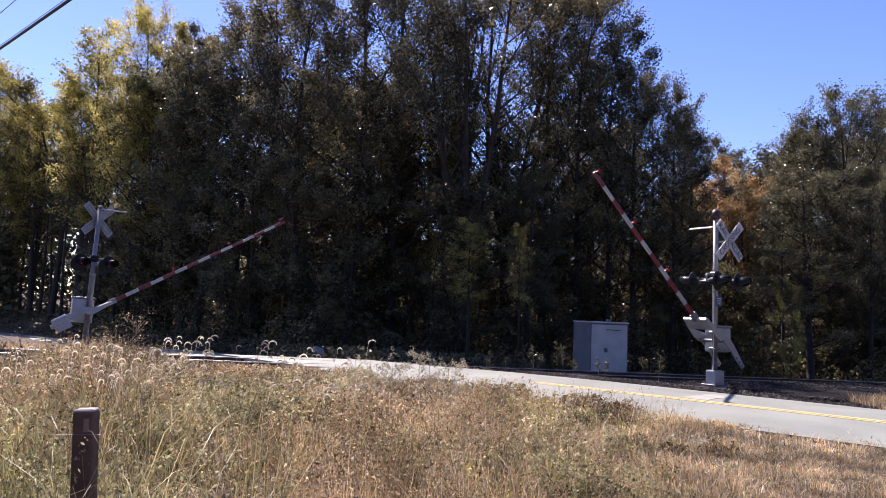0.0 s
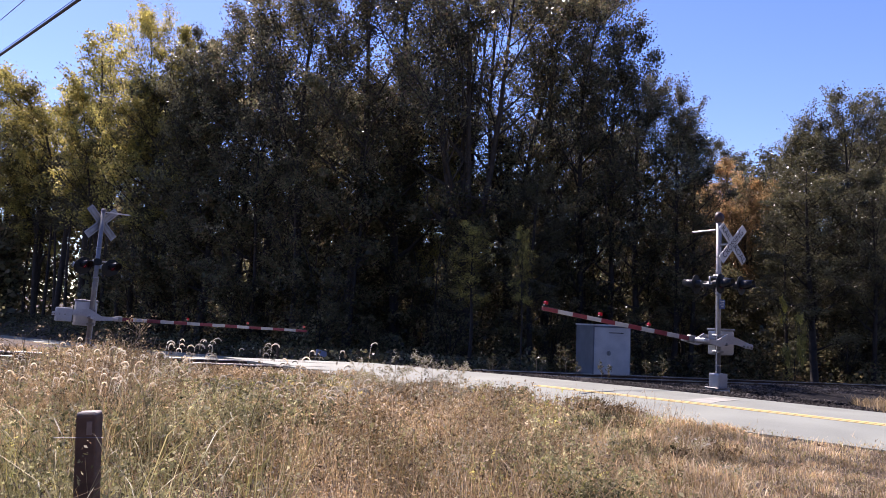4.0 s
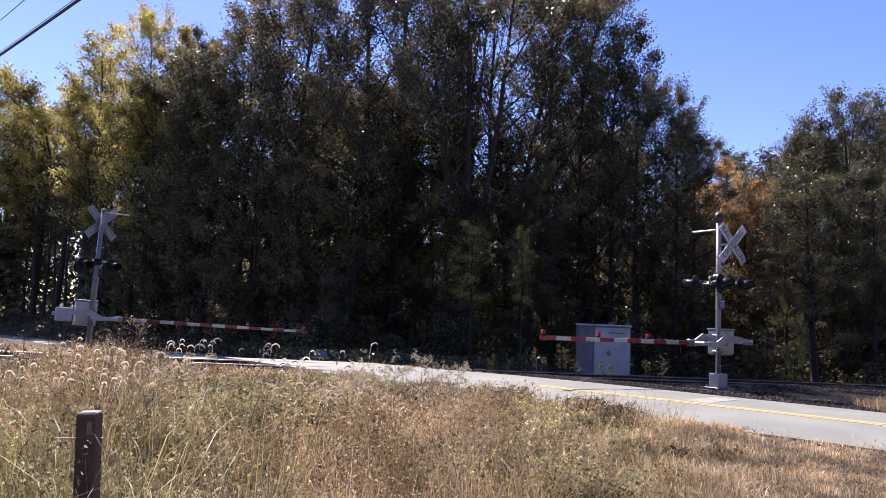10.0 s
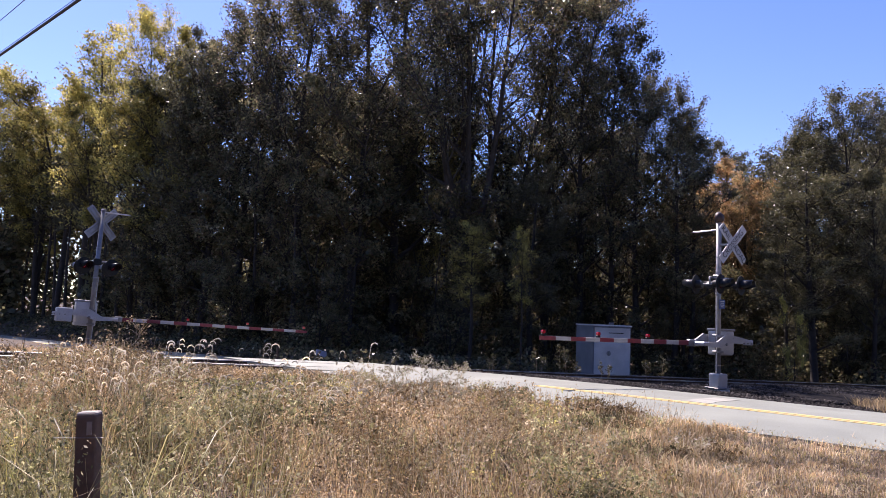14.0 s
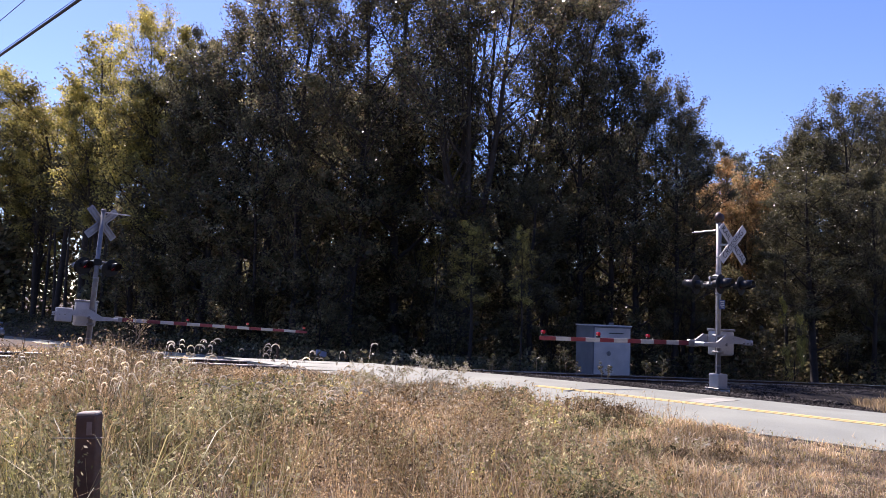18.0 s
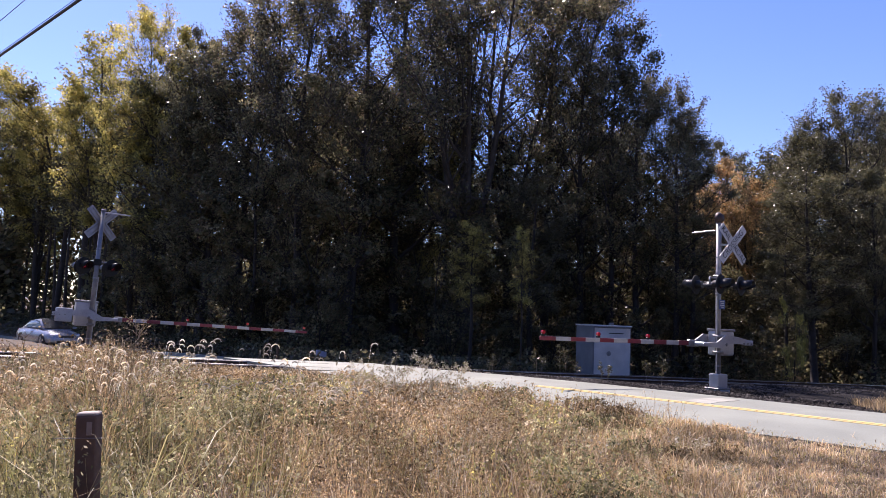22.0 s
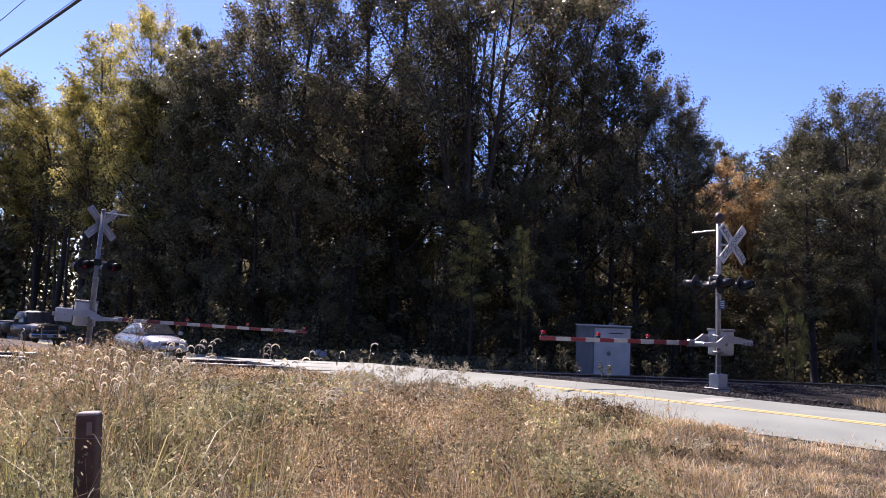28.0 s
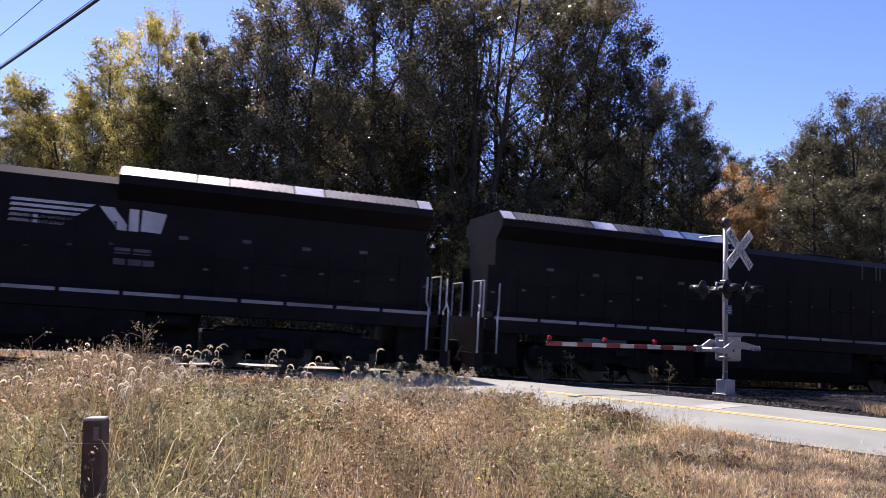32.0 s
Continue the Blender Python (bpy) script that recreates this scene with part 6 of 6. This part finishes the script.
def build_weeds():
    tall = tall_share
    grass_stuff("dry_grass", "dense dry tan grass along the roadside", 21, 230000, M["dry_blade"], 0.92, 0.0075, 1.1, lambda x, y: (0.10 + 0.22 * patchy(x, y, 1.9, 7.0)) * (1 - 0.6 * step(-x / y, 0.14, 0.30) * (1 - step(y, 5.0, 6.5))) + 1.9 * tall(x, y) * (1 - tall(x, y)) + 0.4 * (1 - tall(x, y)))
    grass_stuff("short_grass", "short trampled dry grass on the verge", 28, 400000, M["verge_blade"], 0.95, 0.0085, 1.5, lambda x, y: (1 - tall(x, y)) * (0.6 + 0.4 * patchy(x, y, 2.3, 3.0)), 8, 0.3)
    grass_stuff("green_grass", "long green grass blades among the dry weeds", 22, 80000, M["green_blade"], 0.95, 0.0078, 1.3, lambda x, y: np.clip(0.10 + 0.75 * step(-x / y, 0.1, 0.5) * patchy(x, y, 2.1, 1.0) + 0.12 * patchy(x, y, 1.1, 4), 0, 1) * (0.35 + 0.65 * tall(x, y)), curved=True)
    grass_stuff("arching_grass", "long arching green-yellow grass around the post", 32, 30000, M["green_blade"], 1.2, 0.0062, 1.6, lambda x, y: 0.9 * step(-x / y, 0.16, 0.34) * (1 - step(y, 5.5, 8.0)), 20, 0.08, True)
    tufted("brown_weeds", "brown dried weeds with fine seed tufts", 23, 52000, M["brown_weed"], 1.12, 22, 0.026, lambda x, y: tall(x, y) * np.clip(1.5 * patchy(x, y, 1.4, 2.0) - 0.15, 0.06, 1) * (1 - 0.8 * step(-x / y, 0.14, 0.30) * (1 - step(y, 5.0, 6.5))), 0.25, 0.10, 26, 0.12)
    tufted("green_weeds", "low leafy green weeds among dry grass", 24, 34000, M["green_weed"], 0.95, 22, 0.036, lambda x, y: tall(x, y) * np.clip(1.5 * (1 - patchy(x, y, 1.4, 2.0)) - 0.35, 0, 1), 0.15, 0.14, 26, 0.11)
    tufted("leafy_weeds", "dark leafy weeds round the wooden post", 33, 16000, M["green_weed"], 0.9, 28, 0.038, lambda x, y: step(-x / y, 0.16, 0.32) * (1 - step(y, 5.0, 6.5)) * np.clip(1.4 * patchy(x, y, 2.6, 4.0) - 0.2, 0.1, 1), 0.1, 0.2, 20, 0.10)
    tufted("goldenrod", "yellow-green flowering weeds among the dry stalks", 34, 9000, M["gold_weed"], 1.1, 26, 0.026, lambda x, y: tall(x, y) * np.clip(patchy(x, y, 1.5, 11.0) - 0.45, 0, 1), 0.45, 0.16, 16, 0.07)
    tufted("pale_weeds", "weeds with pale fluffy seed heads", 25, 9000, M["pale_flower"], 1.1, 18, 0.024, lambda x, y: tall(x, y) * np.clip(patchy(x, y, 1.2, 9.0) - 0.2, 0, 1), 0.5, 0.12, 18, 0.07)
    band = lambda x, y: 0.9 * step(road_sa(x, y)[1], -5.4, -4.6) * (tall(x, y) > 0.3)
    tufted("roadside_stalks", "thin dry seed stalks at the road's edge", 29, 34000, M["brown_weed"], 1.75, 9, 0.012, band, 0.6, 0.06, 2, 0.05)
    rng = np.random.default_rng(26)
    spots = []
    while len(spots) < 190:
        k, d = rng.uniform(-0.62, -0.10), rng.uniform(5.5, 8.6)
        if rng.random() < 0.35:
            k = rng.normal() * 0.08 - (0.44 if rng.random() < 0.6 else 0.27)
        z = 1.6 - d * (0.050 + 0.062 * rng.random() ** 0.6 + 0.012 * step(k, -0.3, -0.1))
        spots.append((k * d, d, z, rng.uniform(0.06, 0.105)))
    for _ in range(30):
        k, d = rng.uniform(-0.36, -0.09), rng.uniform(6.6, 9.2)
        spots.append((k * d, d, 1.6 - d * rng.uniform(0.042, 0.078), rng.uniform(0.065, 0.105)))
    spots += [(k * d, d, gz(k * d, d) + z, 0.10) for k, d, z in ((-0.19, 7.5, 1.12), (-0.135, 8, 1.08), (-0.07, 9.5, 0.72), (0.06, 10.5, 0.6), (0.21, 9.0, 0.62), (0.10, 9.5, 0.62))]
    tagged(link("foxtail_grass", quads("foxtail_grass", foxtails(rng, spots)), M["seed_head"]), "tall foxtail grass with bowed backlit seed heads", "grass", "", "stuff")
    # single tall weeds against the road and the wood
    rnd = random.Random(9)
    for k, d, h in ((-0.062, 10.2, 1.00), (-0.055, 10.6, 0.9), (-0.02, 10.4, 0.98), (0.0, 10.8, 0.93), (0.022, 10.6, 0.90), (-0.11, 10.2, 0.92), (-0.10, 10.6, 0.82), (0.03, 11.2, 0.8)):
        weed_plant("flowering_weed", "tall weed with pale seed tufts", rnd.randrange(9999), k * d, d, h * 1.05, 0.020, 840, M["pale_flower"], 0.34, 12, 0.014)
    for s, h in ((5.2, 0.72), (4.9, 0.5), (4.55, 0.95), (4.3, 0.8), (4.0, 0.45), (3.3, 0.5), (2.9, 0.4), (6.6, 0.5), (6.2, 0.4), (1.75, 0.62), (1.55, 0.7), (7.0, 0.4)):
        q = ROAD_O + ROAD_D * s + ROAD_A * rnd.uniform(3.1, 3.6)
        weed_plant("dry_weed", "thin dark weed beyond the road's edge", rnd.randrange(9999), q.x, q.y, h, 0.06, 100, M["leaf_green"], 0.22, 9)
    for k, d, h in ((-0.415, 7.8, 1.40), (-0.40, 8.1, 1.30), (-0.56, 7.6, 1.25), (-0.43, 8.4, 1.25), (-0.425, 7.6, 1.2), (-0.39, 7.9, 1.15)):
        weed_plant("branching_weed", "tall dry branching weed stalk", rnd.randrange(9999), k * d, d, h, 0.022, 170, M["dry_blade"], 0.42, 17, 0.016)
    # dry grass beyond the road and beyond the rails
    rng = np.random.default_rng(27)
    n = 40000
    s, a = rng.uniform(-26, -2.6, n), 1.95 + rng.random(n) ** 1.2 * 6.5
    keep = a > 1.95 + np.clip(s + 3.6, 0, 2) * 1.6
    s, a = s[keep], a[keep]
    x, y = ROAD_O.x + ROAD_D.x * s + ROAD_A.x * a, ROAD_O.y + ROAD_D.y * s + ROAD_A.y * a
    b = np.stack([x, y, ground_z(x, y) - 0.01], 1)
    tagged(link("far_verge_grass", blade_mesh("far_verge_grass", rng, b, rng.uniform(0.10, 0.30, len(x)), np.full(len(x), 0.012), 0.7), M["dry_blade"]), "dry grass on the far side of the road", "grass", "", "stuff")
    u, c = rng.uniform(-16, -4.2, 16000), rng.uniform(2.2, 6.5, 16000)
    x = TRACK_O.x + TRACK_D.x * u + TRACK_N.x * (c + MID)
    y = TRACK_O.y + TRACK_D.y * u + TRACK_N.y * (c + MID)
    sr, ar = road_sa(x, y)
    keep = ar < -3.5
    x, y = x[keep], y[keep]
    b = np.stack([x, y, ground_z(x, y) - 0.01], 1)
    tagged(link("trackside_grass", blade_mesh("trackside_grass", rng, b, rng.uniform(0.12, 0.35, len(x)), np.full(len(x), 0.014), 0.6), M["dry_blade"]), "dry yellow grass between the track and the road", "grass", "", "stuff")
    # grass on all the other sides of the standpoint
    az, rr = rng.uniform(0.62, 5.66, 60000), np.sqrt(rng.uniform(2.2 ** 2, 16 ** 2, 60000))
    x, y = np.sin(az) * rr, np.cos(az) * rr
    sr, ar = road_sa(x, y)
    u, c = track_uv(x, y)
    keep = (np.abs(ar) > 3.3) & (np.abs(c - MID) > 3)
    x, y = x[keep], y[keep]
    b = np.stack([x, y, ground_z(x, y) - 0.01], 1)
    tagged(link("roadside_grass", blade_mesh("roadside_grass", rng, b, rng.uniform(0.1, 0.4, len(x)), np.full(len(x), 0.010), 0.8), M["dry_blade"]), "dry knee-high grass beside the road", "grass", "", "stuff")
    # fallen leaves on the verge and under the wood
    x, y = verge_points(rng, 60000)
    keep = rng.random(len(x)) < 0.15 + 0.25 * (1 - tall(x, y))
    x, y = x[keep], y[keep]
    c = np.stack([x, y, ground_z(x, y) + rng.uniform(0.005, 0.03, len(x))], 1)
    q = leaf_cards(rng, c, 0.06, 0.04)
    q[:, :, 2] = c[:, None, 2] + (q[:, :, 2] - c[:, None, 2]) * 0.3
    tagged(link("fallen_leaves", quads("fallen_leaves", q), M["litter"]), "brown fallen leaves on the verge", "leaves", "", "stuff")


def build_stones():
    rng = np.random.default_rng(31)
    n = 30000
    u = rng.uniform(-12, 24, n)
    c = rng.choice([-1, 1, 0], n, p=[0.7, 0.15, 0.15]) * (1.7 + rng.random(n) * np.where(u > 0, 3.6, 1.6)) + rng.normal(size=n) * 0.4
    x = TRACK_O.x + TRACK_D.x * u + TRACK_N.x * (c + MID)
    y = TRACK_O.y + TRACK_D.y * u + TRACK_N.y * (c + MID)
    s, a = rng.uniform(-10, 4, 11000), 1.85 + rng.random(11000) ** 1.2 * 4.0
    x = np.concatenate([x, ROAD_O.x + ROAD_D.x * s + ROAD_A.x * a])
    y = np.concatenate([y, ROAD_O.y + ROAD_D.y * s + ROAD_A.y * a])
    u, c = track_uv(x, y)
    c = c - MID
    s, a = road_sa(x, y)
    keep = (a > 1.82) | (a < -3.1)
    u, c, x, y = u[keep], c[keep], x[keep], y[keep]
    ac = np.abs(c)
    h = np.where(ac < 1.9, -0.16, -0.16 - (ac - 1.9) * 0.42)
    z = np.maximum(RAIL_0 + GRADE * u + h, ground_z(x, y)) + 0.01
    r = rng.uniform(0.02, 0.055, len(u))
    six = np.array([(1, 0, 0), (0, 1, 0), (-1, 0, 0), (0, -1, 0), (0, 0, 0.8), (0, 0, -0.8)], float)
    v = np.stack([x, y, z], 1)[:, None, :] + six[None] * r[:, None, None] * rng.uniform(0.6, 1.3, (len(u), 6, 1))
    tri = np.array([(0, 1, 4), (1, 2, 4), (2, 3, 4), (3, 0, 4), (1, 0, 5), (2, 1, 5), (3, 2, 5), (0, 3, 5)])
    loops = (np.arange(len(u))[:, None, None] * 6 + tri[None]).ravel()
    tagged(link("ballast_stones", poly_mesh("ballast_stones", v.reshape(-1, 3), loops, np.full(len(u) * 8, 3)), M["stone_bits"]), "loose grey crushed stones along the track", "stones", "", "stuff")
build_ground()
build_road()
build_track()
near_mast, near_gate, far_mast, far_gate = build_signals()
build_cabinet()
engine = locomotive(track_pose(0, MID, 0), "3680", "black freight locomotive with white stripes hauling the train")
helper = locomotive(track_pose(43.6, MID, 0), "", "second black locomotive coupled behind the first, running backwards")
silver_car, truck = sedan(), pickup()
build_post()
build_cables()
build_markers()
build_trees()
build_weeds()
build_stones()


def swing(gate, rows):
    base = gate.matrix_basis.copy()
    walk(gate, [(t, base @ pose(0, 0, 0, 0, a, 0)) for t, a in rows])


def motions():
    swing(near_gate, [(0, 43.2), (0.5, 39.3), (1.0, 34.6), (1.5, 29.8), (2.0, 25.0), (2.5, 20.5), (3.0, 16.3), (3.5, 11.9), (4.2, 5.0), (4.7, 1.4), (5.0, 0.3), (32, 0.3)])
    swing(far_gate, [(0, 31.5), (0.5, 23.4), (1.0, 14.8), (1.4, 8.6), (1.6, 5.5), (1.8, 6.2), (2.0, 6.0), (2.5, 4.6), (3.0, 2.4), (3.5, 0.6), (4.0, 0.0), (4.6, -0.2), (32, -0.2)])
    speed = 16.35
    walk(engine, [(t, track_pose(speed * (31 - t), MID, 0)) for t in (0, 10, 20, 28, 30, 31, 32)])
    turned = pose(0, 0, 0, 0, 0, 180)
    walk(helper, [(t, track_pose(speed * (31 - t) + 43.6, MID, 0) @ turned) for t in (0, 10, 20, 28, 30, 31, 32)])
    walk(silver_car, [(t, lane_pose(s, -1.6)) for t, s in ((0, 136), (14, 65), (17, 49.6), (18, 45.8), (18.5, 44.3), (19, 42.7), (20, 40.0), (21, 37.1), (22, 34.5), (23, 31.8), (24, 29.9), (25, 27.9), (25.5, 26.9), (26.5, 25.0), (27.5, 23.4), (28.2, 23.1), (32, 23.1))])
    walk(truck, [(t, lane_pose(s, -1.6)) for t, s in ((0, 175), (20, 73), (23, 55), (24, 48.9), (25, 43.8), (25.5, 41.6), (26.5, 39.0), (27.5, 37.7), (28.4, 37.1), (32, 37.1))])


motions()
